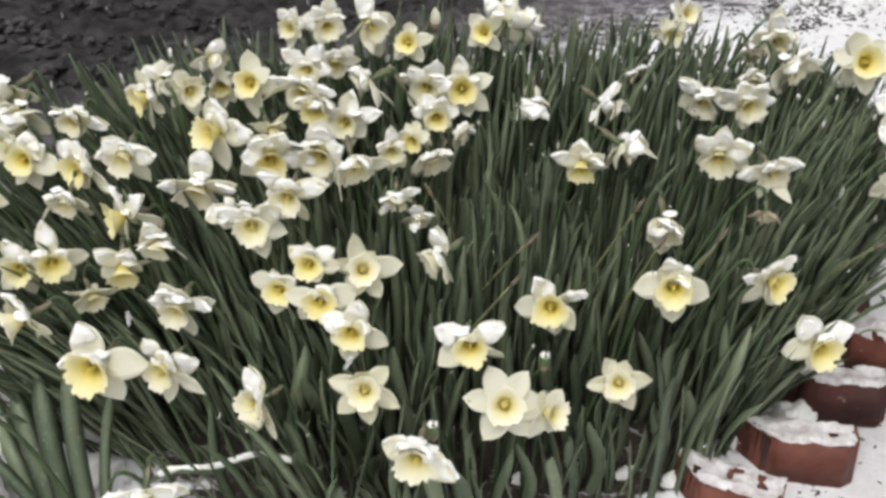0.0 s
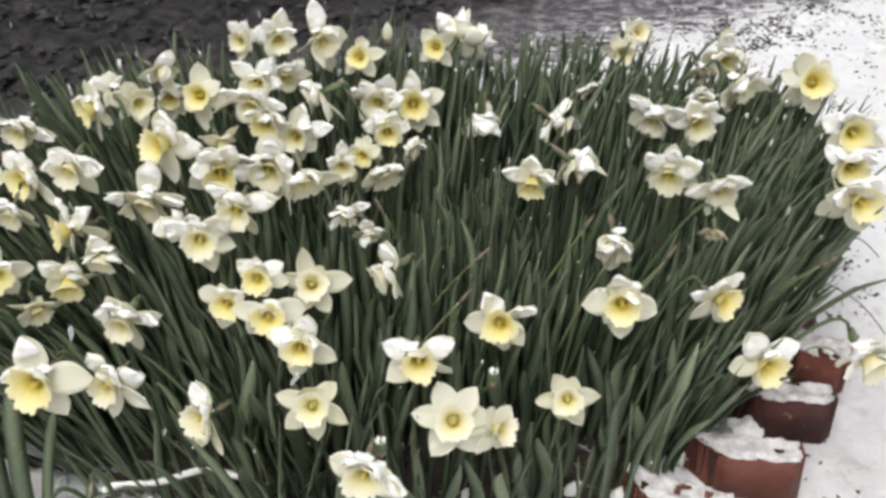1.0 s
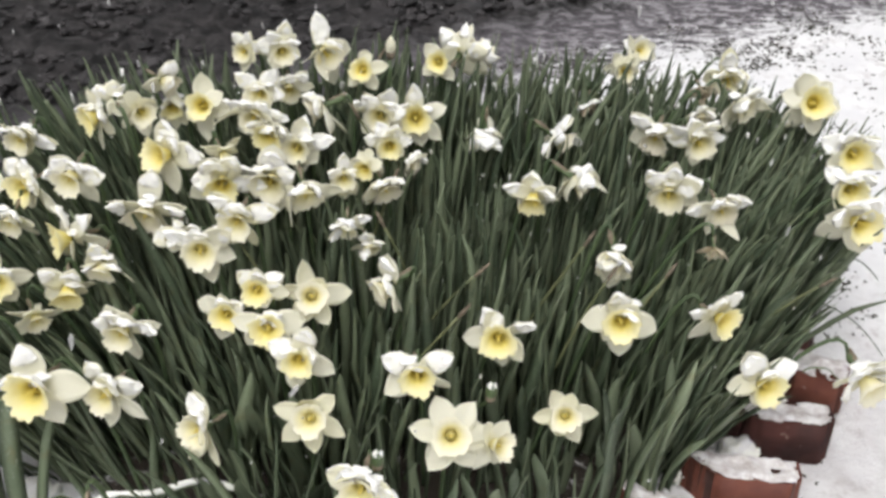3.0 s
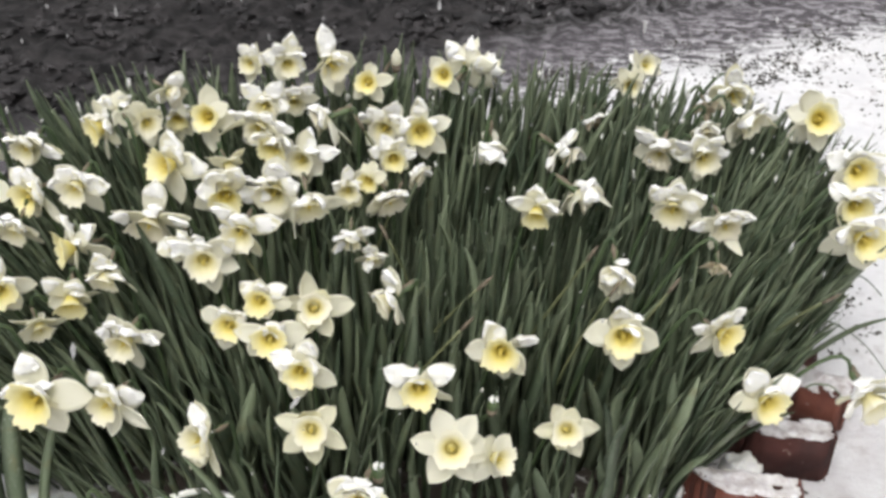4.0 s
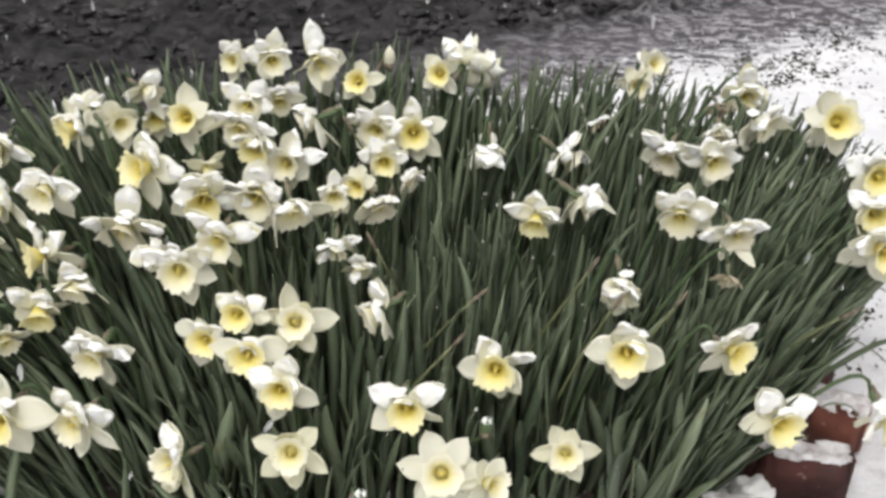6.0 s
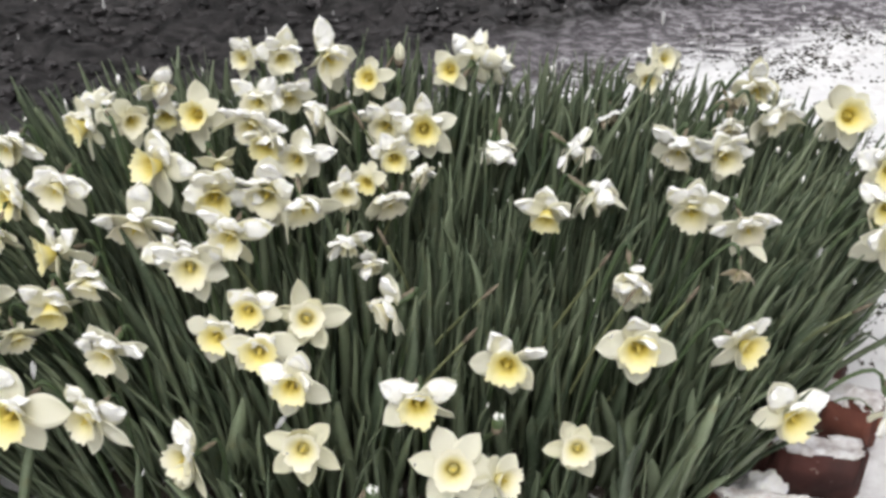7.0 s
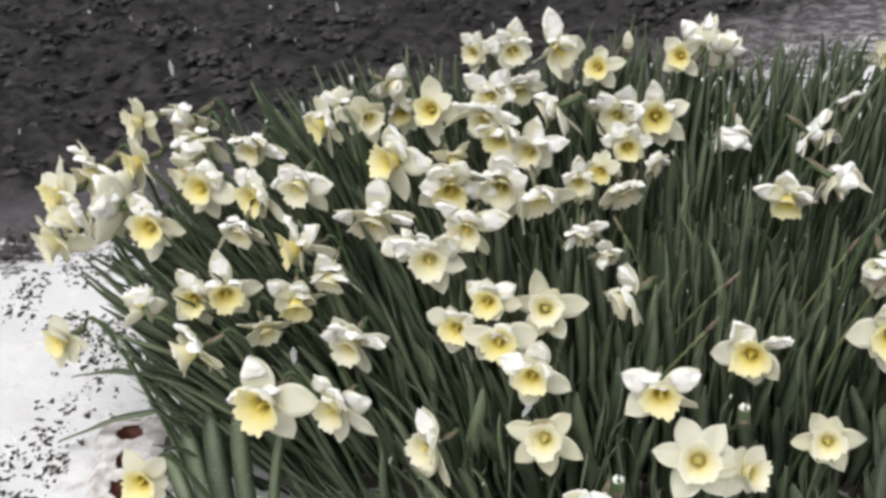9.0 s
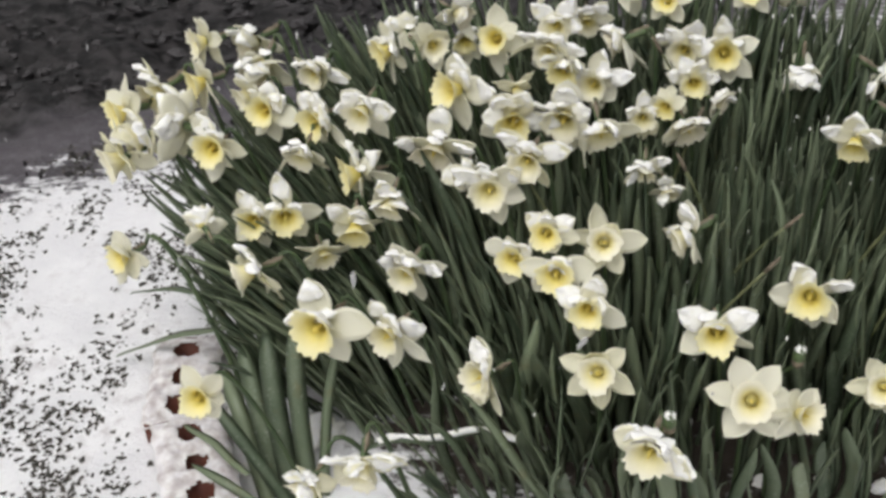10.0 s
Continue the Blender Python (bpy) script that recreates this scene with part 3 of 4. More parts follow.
pale(-0.765, 1.701, 0.491, 0.090, -48, 4, 0)
fresh(-0.744, 1.624, 0.463, 0.088, -45, 0, 0)
snowed(-0.692, 1.730, 0.480, 0.099, -40, -12, 1)
pale(-0.660, 1.667, 0.474, 0.103, -10, -20, 1)
pale(-0.813, 1.615, 0.449, 0.112, -34, -14, 1)
fresh(-0.857, 1.569, 0.437, 0.098, -42, 5, 0)
pale(-0.816, 1.535, 0.418, 0.112, -45, -6, 1)
pale(-0.840, 1.496, 0.402, 0.106, -42, -6, 0)
snowed(-0.758, 1.552, 0.428, 0.110, -120, -3, 0)
fresh(-0.699, 1.515, 0.416, 0.102, -5, 12, 1, ((-30, 1.05, 0), (25, 0.72, 25), (92, 1.1, 0), (140, 0.8, 0), (-170, 1.15, 0), (-92, 1.0, 0)))
snowed(-0.668, 1.609, 0.453, 0.072, -40, -15, 1)
fresh(-0.633, 1.582, 0.443, 0.097, -15, 15, 1, ((0, 0.85, 0), (50, 0.75, 0), (100, 1.15, 0), (165, 1.1, 0), (-155, 1.0, 0), (-80, 0.95, 0)))
fresh(-0.536, 1.542, 0.455, 0.104, -30, 2, 1, ((-60, 1.0, 0), (-5, 0.85, 5), (60, 0.55, 30), (118, 1.22, 0), (180, 0.72, 20), (-130, 0.62, 20)))
pale(-0.568, 1.645, 0.476, 0.088, -20, -8, 2, ((-60, 0.9, 20), (0, 0.7, 40), (55, 1.0, 15), (98, 1.25, 0), (175, 0.7, 25), (-115, 0.75, 20)))
snowed(-0.466, 1.529, 0.482, 0.096, -15, -10, 2, ((-30, 0.85, 20), (30, 0.85, 20), (85, 0.95, 0), (150, 1.15, 0), (-150, 0.8, 20), (-90, 0.85, 10)))
snowed(-0.555, 1.501, 0.423, 0.081, -10, -22, 1, ((-82, 1.0, 10), (-40, 0.9, 30), (30, 0.9, 30), (80, 1.0, 10), (160, 1.35, 10), (-165, 0.85, 20)))
fresh(-0.473, 1.490, 0.397, 0.104, -58, 2, 1, ((-20, 1.0, 10), (30, 1.1, -20), (90, 1.15, -40), (160, 0.9, 0), (-150, 0.75, 0), (-80, 0.7, 0)))
pale(-0.417, 1.448, 0.382, 0.080, -10, -30, 2)
fresh(-0.616, 1.432, 0.350, 0.093, -5, 10, 1, ((-30, 1.05, 0), (20, 0.62, 20), (90, 0.62, 0), (165, 1.08, 0), (-135, 1.05, 0), (-90, 0.9, 0)))
fresh(-0.568, 1.421, 0.370, 0.097, 20, 0, 1, ((-2, 1.3, -12), (60, 0.62, 30), (100, 1.1, 0), (150, 1.0, 0), (-150, 0.8, 0), (-80, 0.62, 20)))
fresh(-0.469, 1.428, 0.351, 0.096, 10, -26, 1, ((-45, 1.05, -10), (20, 0.85, 0), (70, 0.7, 10), (120, 1.0, -10), (180, 0.9, 30), (-120, 0.8, 10)))
pale(-0.516, 1.409, 0.314, 0.071, 30, -23, 0)
pale(-0.604, 1.355, 0.314, 0.110, -60, -10, 1, ((-20, 0.85, 0), (40, 0.8, -10), (110, 0.9, -20), (165, 1.15, -15), (-160, 1.0, 0), (-90, 0.8, 20)))
snowed(-0.683, 1.396, 0.356, 0.073, -140, 17, 0)
fresh(-0.783, 1.339, 0.342, 0.082, -30, 7, 0)
fresh(-0.484, 1.276, 0.294, 0.135, -15, 10, 1, ((-22, 0.95, 0), (20, 0.58, 40), (82, 1.12, -10), (150, 0.98, 0), (-150, 0.55, 20), (-70, 0.72, 20)))
pale(-0.393, 1.293, 0.273, 0.102, -25, 2, 1, ((-40, 1.0, 0), (20, 0.8, 20), (70, 1.0, -20), (124, 1.35, -10), (178, 1.1, 0), (-120, 0.75, 20)))
pale(-0.378, 1.365, 0.328, 0.100, -15, -4, 2, ((-30, 0.9, 10), (20, 0.8, 20), (76, 1.1, 0), (165, 1.15, 0), (-140, 1.0, 0), (-80, 0.9, 10)))
pale(-0.257, 1.249, 0.249, 0.104, -35, 10, 1, ((-32, 1, 0), (20, 0.8, 30), (95, 0.62, 40), (142, 1.12, 0), (-165, 1.1, 0), (-100, 0.72, 20)))
fresh(-0.620, 1.155, 0.261, 0.093, -5, 17, 0, ((-38, 1, 0), (40, 1, 0), (110, 0.65, -10), (150, 0.85, 0), (-150, 0.92, 0), (-100, 0.65, 0)))
fresh(-0.446, 1.623, 0.526, 0.092, -50, -5, 1, ((-5, 1.0, -5), (60, 0.8, 0), (120, 0.8, 0), (175, 1.2, 5), (-120, 0.7, 25), (-60, 0.7, 25)))
snowed(-0.412, 1.602, 0.569, 0.056, -150, 17, 0)
pale(-0.377, 1.602, 0.551, 0.082, 28, 0, 0, ((-75, 1.15, 0), (-25, 0.95, 0), (40, 0.8, 20), (100, 0.65, 20), (172, 1.1, 0), (-130, 0.9, 0)))
snowed(-0.351, 1.658, 0.571, 0.068, 60, -25, 1)
fresh(-0.343, 1.680, 0.519, 0.070, 0, -12, 1, ((0, 0.9, 40), (60, 0.7, 30), (150, 1.1, 30), (175, 1.2, 30), (-145, 0.95, 40), (-60, 0.7, 40)))
fresh(-0.289, 1.644, 0.538, 0.092, -12, 22, 0, ((-8, 1.08, 0), (50, 0.75, 10), (102, 0.88, 0), (174, 1.22, 0), (-130, 0.75, 10), (-70, 0.7, 20)))
fresh(-0.334, 1.560, 0.501, 0.111, -40, 15, 1, ((-15, 0.9, 0), (30, 0.72, 10), (75, 1.12, -10), (160, 1.08, 0), (-150, 0.72, 0), (-85, 0.55, 20)))
pale(-0.256, 1.576, 0.496, 0.061, 40, -33, 0)
pale(-0.236, 1.749, 0.580, 0.065, -25, 2, 1, ((-40, 1.0, 0), (10, 1.0, 0), (62, 1.0, 0), (120, 0.75, 30), (178, 1.1, 20), (-120, 0.75, 20)))
pale(-0.180, 1.736, 0.590, 0.082, 15, -3, 2, ((-72, 1.0, 0), (-30, 0.95, 0), (14, 1.1, -10), (52, 0.8, 10), (112, 0.75, 10), (-150, 0.8, 20)))
snowed(-0.118, 1.796, 0.561, 0.099, 25, -10, 1, ((-6, 1.2, -20), (55, 0.65, 30), (100, 0.95, 0), (163, 1.3, 10), (-100, 0.85, 0), (-150, 0.8, 20)))
pale(-0.169, 1.722, 0.533, 0.077, 10, -18, 1, ((-60, 0.9, 10), (0, 0.8, 10), (50, 1.0, 0), (95, 1.1, 0), (170, 0.9, 20), (-120, 0.8, 10)))
snowed(-0.204, 1.659, 0.556, 0.081, -10, -3, 2, ((30, 1.15, 0), (-55, 1.1, 0), (-12, 0.65, 40), (90, 0.85, 10), (150, 0.7, 20), (-120, 0.85, 10)))
snowed(-0.211, 1.636, 0.531, 0.086, -15, -10, 2, ((-72, 1.2, 0), (-22, 0.9, 20), (38, 0.9, 20), (86, 1.2, 0), (150, 0.75, 30), (-142, 0.75, 30)))
fresh(-0.191, 1.629, 0.503, 0.088, -12, -6, 2, ((-98, 1.25, -10), (-45, 0.95, 20), (10, 0.75, 40), (60, 0.95, 20), (112, 0.65, 20), (170, 0.7, 40)))
pale(-0.148, 1.633, 0.477, 0.090, -12, 6, 1, ((8, 1.08, -5), (76, 1.25, -20), (130, 0.85, 0), (175, 1.05, 0), (-120, 0.95, 0), (-60, 0.75, 20)))
snowed(-0.115, 1.707, 0.508, 0.095, -75, -18, 1, ((0, 0.75, 20), (60, 0.85, 20), (120, 1.0, 0), (175, 1.25, 0), (-120, 0.9, 10), (-60, 0.65, 30)))
snowed(-0.184, 1.570, 0.458, 0.108, -10, -8, 2, ((5, 1.0, 0), (60, 0.85, 10), (110, 1.1, 10), (165, 0.95, 20), (-150, 1.1, 0), (-80, 1.0, 0)))
snowed(-0.133, 1.529, 0.465, 0.095, 15, -28, 1, ((-100, 1.0, 20), (-40, 0.75, 30), (40, 0.75, 30), (100, 1.2, 10), (150, 0.85, 30), (-150, 0.95, 30)))
fresh(-0.254, 1.544, 0.468, 0.107, 5, -4, 2, ((-30, 0.95, 10), (25, 0.95, 10), (106, 1.25, 0), (175, 0.75, 30), (-125, 1.15, 0), (-80, 0.85, 10)))
snowed(-0.361, 1.513, 0.436, 0.112, -10, -24, 2, ((10, 1.05, -30), (75, 1.1, 10), (148, 1.2, 20), (170, 1.3, 10), (-160, 0.75, 20), (-80, 1.0, 10)))
pale(-0.274, 1.437, 0.421, 0.103, 5, 4, 1, ((-66, 1.1, 0), (-10, 0.75, 20), (58, 1.0, 0), (110, 1.05, 0), (165, 1.1, 0), (-140, 0.65, 20)))
pale(-0.220, 1.458, 0.459, 0.098, -10, -6, 2, ((-50, 1.1, 0), (15, 0.75, 20), (75, 1.2, -10), (165, 1.3, 0), (-160, 0.9, 20), (-100, 0.75, 0)))
pale(-0.310, 1.469, 0.426, 0.074, 0, -15, 2)
fresh(-0.188, 1.376, 0.396, 0.082, -5, 12, 1, ((-50, 0.9, 0), (0, 0.8, 20), (58, 1.0, 0), (95, 1.1, 0), (150, 0.75, 20), (-130, 0.75, 20)))
fresh(-0.232, 1.375, 0.352, 0.084, -12, 12, 1, ((-75, 1.1, 0), (-20, 0.75, 20), (50, 0.75, 20), (130, 1.1, 0), (-168, 1.15, 0), (-120, 0.85, 0)))
pale(-0.114, 1.381, 0.380, 0.100, 5, 32, 0, ((-18, 1.05, 0), (42, 0.62, 35), (88, 1.15, 0), (150, 0.95, 0), (-150, 0.9, 0), (-75, 0.9, 0)))
fresh(-0.172, 1.345, 0.354, 0.099, 0, 15, 1, ((-30, 0.62, 40), (30, 0.62, 40), (80, 1.02, 0), (140, 0.9, 0), (-140, 0.9, 0), (-82, 1.1, 0)))
fresh(-0.126, 1.306, 0.331, 0.094, -5, 10, 1, ((12, 0.95, 0), (70, 0.6, 30), (118, 1.15, 0), (-170, 1.1, 0), (-120, 0.8, 10), (-66, 1.02, 0)))
pale(-0.109, 1.252, 0.268, 0.098, -5, 27, 0, ((-20, 0.72, 20), (42, 0.95, 0), (112, 1.1, 0), (170, 1.05, 0), (-135, 1.1, 0), (-78, 1.1, 0)))
pale(0.085, 1.247, 0.243, 0.114, 0, 36, 0, ((-22, 1, 0), (38, 1, 0), (88, 1, 0), (145, 1, 0), (-150, 1, 0), (-80, 1.05, 0)))
pale(0.145, 1.248, 0.226, 0.085, 45, 22, 0)
fresh(0.037, 1.294, 0.318, 0.109, 0, 10, 1, ((0, 0.6, 55), (62, 1.0, 0), (126, 1.0, 0), (180, 0.85, -30), (-128, 1, 0), (-64, 1.0, 0)))
fresh(0.158, 1.394, 0.302, 0.107, -10, 15, 1, ((-28, 0.95, 12), (58, 1.06, 0), (128, 0.9, 0), (172, 1.15, -20), (-150, 0.72, 10), (-98, 1.02, 0)))
pale(-0.003, 1.426, 0.368, 0.098, -58, -18, 1, ((-10, 1, -10), (50, 0.8, 25), (110, 0.9, 30), (175, 1.05, 20), (-130, 0.9, 20), (-60, 0.6, 40)))
fresh(-0.054, 1.793, 0.530, 0.076, -15, 22, 0, ((0, 0.85, 0), (72, 1.15, 0), (140, 1.0, 0), (180, 0.6, 10), (-140, 1.0, 0), (-80, 0.62, 20)))
bud(-0.011, 1.885, 0.529, 0.039, -160, 20, 0)
fresh(0.072, 1.884, 0.504, 0.075, -15, 17, 0, ((-45, 1, 0), (10, 0.72, 20), (45, 1, 0), (140, 1.1, 0), (180, 0.72, 0), (-135, 1, 0)))
snowed(0.110, 1.949, 0.486, 0.103, 150, 17, 0)
snowed(0.148, 1.975, 0.473, 0.076, 90, -13, 0)
snowed(-0.023, 1.740, 0.479, 0.090, -15, -2, 2, ((-80, 1.1, 0), (-40, 0.95, 10), (20, 1.1, 0), (70, 0.95, 10), (130, 0.95, 10), (-140, 0.95, 10)))
fresh(0.032, 1.759, 0.464, 0.099, 0, 14, 1, ((-5, 1.12, 0), (72, 1.1, -10), (130, 1.18, 0), (165, 1.0, 0), (-120, 0.65, 20), (-60, 0.75, 15)))
fresh(-0.010, 1.662, 0.469, 0.079, 5, 2, 2, ((-70, 1.05, 10), (-25, 1.05, 0), (20, 0.95, 10), (75, 0.95, 10), (130, 0.75, 30), (-130, 0.75, 30)))
fresh(-0.044, 1.596, 0.466, 0.062, -20, -3, 0)
pale(-0.077, 1.582, 0.456, 0.072, 5, -5, 1, ((0, 1.2, 0), (60, 0.65, 30), (150, 1.1, 10), (180, 1.15, 10), (-120, 0.65, 30), (-60, 0.75, 20)))
snowed(-0.017, 1.588, 0.438, 0.085, 30, -24, 1, ((-30, 0.8, 20), (40, 0.8, 20), (100, 0.7, 20), (158, 1.1, 10), (-165, 1.35, 0), (-100, 0.9, 10)))
snowed(0.023, 1.656, 0.441, 0.066, 70, -25, 1)
snowed(0.150, 1.793, 0.425, 0.094, 0, -78, 2, ((0, 0.9, 30), (60, 0.9, 40), (120, 0.9, 45), (180, 0.9, 45), (-120, 0.9, 45), (-60, 0.9, 40)))
snowed(0.271, 1.809, 0.407, 0.094, 70, -46, 2)
fresh(0.218, 1.614, 0.409, 0.092, -10, -20, 1, ((-8, 0.9, -15), (55, 0.9, 10), (98, 0.9, 0), (165, 1.0, 20), (-150, 0.8, 20), (-68, 1.12, 0)))
snowed(0.294, 1.710, 0.384, 0.096, 60, -36, 1)
snowed(0.337, 1.523, 0.362, 0.110, 0, -15, 1, ((0, 0.8, 50), (60, 0.8, 60), (120, 0.75, 55), (178, 1.15, 15), (-120, 0.75, 55), (-60, 0.8, 60)))
fresh(0.337, 1.413, 0.325, 0.116, -5, 12, 1, ((-12, 0.85, 10), (40, 0.68, 40), (110, 1.02, 0), (176, 1.05, 0), (-96, 1.0, 0), (-145, 0.72, 15)))
pale(0.411, 1.985, 0.448, 0.080, -5, 7, 0, ((-40, 0.95, 0), (30, 0.95, 10), (80, 0.72, 20), (155, 1.25, 0), (-160, 0.72, 10), (-90, 0.95, 0)))
snowed(0.436, 2.007, 0.477, 0.063, 20, 25, 1)
wilted(0.338, 1.898, 0.422, 0.061, 0, -46, 1)
wilted(0.541, 1.931, 0.440, 0.063, 10, -13, 0)
pale(0.603, 1.998, 0.431, 0.100, 0, -5, 1)
snowed(0.601, 1.895, 0.434, 0.099, 40, -25, 1)
snowed(0.528, 1.855, 0.431, 0.066, 0, -46, 2)
fresh(0.745, 1.931, 0.418, 0.114, 0, 27, 0)
snowed(0.434, 1.767, 0.438, 0.095, -20, -18, 2, ((-50, 1.15, 0), (0, 0.75, 30), (62, 1.1, 0), (150, 0.85, 30), (-118, 1.0, 10), (-170, 0.85, 30)))
pale(0.503, 1.770, 0.427, 0.103, 15, -3, 2, ((-76, 1.1, 0), (-20, 0.95, 10), (40, 0.95, 10), (85, 0.95, 10), (140, 1.3, 0), (-170, 0.85, 20)))
pale(0.432, 1.622, 0.418, 0.108, -10, -15, 1, ((-45, 1, 0), (5, 1.05, 0), (65, 1, 0), (115, 1, 0), (180, 0.8, 0), (-120, 0.72, 20)))
snowed(0.510, 1.597, 0.405, 0.086, 12, -14, 2, ((-96, 1.2, 0), (-30, 0.85, 20), (40, 0.85, 10), (80, 1.1, -10), (160, 1.05, 20), (-160, 1.1, 20)))
wilted(0.492, 1.526, 0.373, 0.054, 0, -33, 0)
fresh(0.784, 1.802, 0.392, 0.107, 0, 10, 1)
fresh(0.754, 1.708, 0.381, 0.098, 0, 5, 2)
fresh(0.750, 1.641, 0.358, 0.123, 15, 10, 1)
fresh(0.487, 1.430, 0.317, 0.100, 32, 6, 1, ((-12, 0.9, 15), (50, 1.0, 0), (110, 0.8, 10), (170, 0.95, 0), (-135, 1.08, -15), (-68, 1.0, -15)))
fresh(0.562, 1.392, 0.224, 0.116, 15, 5, 1, ((-28, 1.05, 0), (25, 0.62, 40), (68, 1.05, 0), (130, 0.72, 25), (180, 0.72, 20), (-86, 1.1, 0)))
pale(0.707, 1.373, 0.251, 0.114, 20, -15, 2)
pale(0.257, 1.328, 0.210, 0.090, -5, 27, 0, ((-35, 0.95, 0), (18, 0.78, 20), (82, 1.08, 0), (150, 1.1, 0), (-160, 0.72, 10), (-100, 1.08, 0)))
pale(-0.034, 1.129, 0.267, 0.108, -10, 0, 2)
pale(-0.444, 1.050, 0.237, 0.086, -30, -25, 2)
pale(-0.384, 1.075, 0.249, 0.094, 0, -20, 2)
bud(0.142, 1.295, 0.283, 0.037, 0, 40, 1)
bud(-0.015, 1.152, 0.289, 0.038, 30, 30, 1)
bud(0.220, 1.873, 0.409, 0.038, 0, 60, 1)
snowed(-0.069, 1.496, 0.426, 0.061, 0, -46, 2)
snowed(-0.039, 1.502, 0.388, 0.057, 20, -46, 2)


# ---- the leaves among the blooms ----
GAP = (-0.49, 1.20)


def bare(p):
    """No leaf roots in or hangs low over the snowy hollow behind the old bricks."""
    return math.hypot((p.x + 0.50) / 0.10, (p.y - 1.19) / 0.15) < 1 and p.z < 0.24


def make_leaves():
    clump = new("daffodil_leaves")
    tagged(clump, "dense blue-green strap leaves of a daffodil clump dusted with snow", "leaves")
    clump.location = (MIDDLE[0], MIDDLE[1], 0)
    inv = Matrix.Translation((-MIDDLE[0], -MIDDLE[1], 0))
    meshes = [raw_mesh("leaf", v, f, LEAF_PIECE) for _, v, f in SHAPES]
    spots = []
    while len(spots) < 2750:
        x, y = rng.uniform(-0.92, 0.94), rng.uniform(1.0, 2.1)
        if inside(x, y) and (y > 1.5 or rng.random() < (0.50 if y > 1.3 else 0.44)) and math.hypot((x - GAP[0]) / 0.11, (y - GAP[1]) / 0.20) > 1:
            rise = rng.uniform(-0.13 if y > 1.5 else -0.05, 0.03) if rng.random() < 0.8 else rng.uniform(-0.02, 0.055 if y < 1.6 else 0.02)
            if y > 1.75 or x > 0.55:
                rise = rng.uniform(-0.085, 0.005)
            rise += 0.03 if x > 0.3 and y > 1.5 else 0.01 if y > 1.6 else 0.0
            rise -= 0.03 * min(1, max(0, (-0.12 - x) / 0.3)) * min(1, max(0, (y - 1.56) / 0.12))
            for p, wide in BLOOMS:
                if abs(x - p.x * (1 + (y - p.y) * 0.6)) < wide * 0.6 and -0.15 < y - p.y < 0.05:
                    rise = min(rise, max(-0.12, p.z - canopy(x, y) - 0.05 + (y - p.y) * 0.55 - rng.uniform(0, 0.05)))
            spots.append((x, y, rise))
    while len(spots) < 3250:
        x, y = rng.uniform(0.4, 0.94), rng.uniform(1.25, 2.02)
        if inside(x, y):
            spots.append((x, y, rng.uniform(-0.13, 0.0)))
    while len(spots) < 3920:
        x, y = rng.uniform(-0.6, 0.9), rng.uniform(1.75, 2.02)
        if inside(x, y):
            spots.append((x, y, rng.uniform(-0.07, 0.005) - 0.03 * min(1, max(0, (-0.12 - x) / 0.3))))
    while len(spots) < 4090:
        x, y = rng.uniform(-0.66, -0.28), rng.uniform(1.58, 1.86)
        if inside(x, y):
            spots.append((x, y, rng.uniform(-0.09, -0.02)))
    while len(spots) < 4440:
        x, y = rng.uniform(-0.95, -0.58), rng.uniform(1.14, 1.62)
        if inside(x + 0.04, y):
            spots.append((x, y, rng.uniform(-0.15, -0.03)))
    # thin blades that stand up against the snow, and some that cross the blooms
    for k in range(110):
        spots.append((rng.uniform(0.22, 0.66), rng.uniform(1.89, 2.0), rng.uniform(-0.03, 0.035)))
    for k in range(80):
        spots.append((rng.uniform(-0.45, 0.10), rng.uniform(1.46, 1.72), rng.uniform(-0.02, 0.035)))
    for k in range(190):
        spots.append((rng.uniform(-0.70, -0.48), rng.uniform(1.42, 1.68), None))
    spots.sort(key=lambda s: s[1] - 0.15 * abs(s[0]))
    verts, faces, count, made = [], [], 0, 0
    tips = []
    for i, (x, y, rise) in enumerate(spots):
        if rise is None:
            base, h, lean, head = Vector((x, y, ground_z(x, y) - 0.01)), rng.uniform(0.17, 0.30), rng.uniform(0.5, 0.95), math.pi + rng.gauss(0, 0.4)
        else:
            base, h, lean, head = leaf_pose(x, y, rise)
        lean = min(0.66 if x > 0.2 else 1.0, lean * (rng.uniform(0.55, 1.25) if x > -0.2 else rng.uniform(0.85, 1.12)))
        if -0.1 < base.x < 0.45 and base.y < 1.72:
            lean *= 0.55 + 0.45 * max(0, (base.x - 0.25) / 0.2)
        k = min(7, round((lean - 0.05) / 0.95 * 7)) * 6 + rng.randrange(6)
        wide = rng.uniform(0.70, 1.30) * (0.44 if y < 1.32 else 0.48 if y < 1.55 else 0.33 if y < 1.86 else 0.25)
        m = Matrix.Translation(base) @ Matrix.Rotation(head + rng.gauss(0, 0.85 if abs(x) < 0.3 else 0.45), 4, "Z") @ Matrix.Diagonal((h, wide if lean < 0.5 else wide * 0.88, h, 1))
        along = [m @ Vector(SHAPES[k][1][q]) for q in (1, 9, 17, 25, 33)]
        tip = along[-1]
        if tip.y < 1.75 and tip.x < -0.745 - 0.72 * (tip.y - 1.40) + rng.uniform(-0.03, 0.05):
            continue
        if base.y < 1.34 and h < 0.24 and rng.random() < 0.25:
            continue
        if any(bare(p) for p in along):
            continue
        tips.append(along[-1])
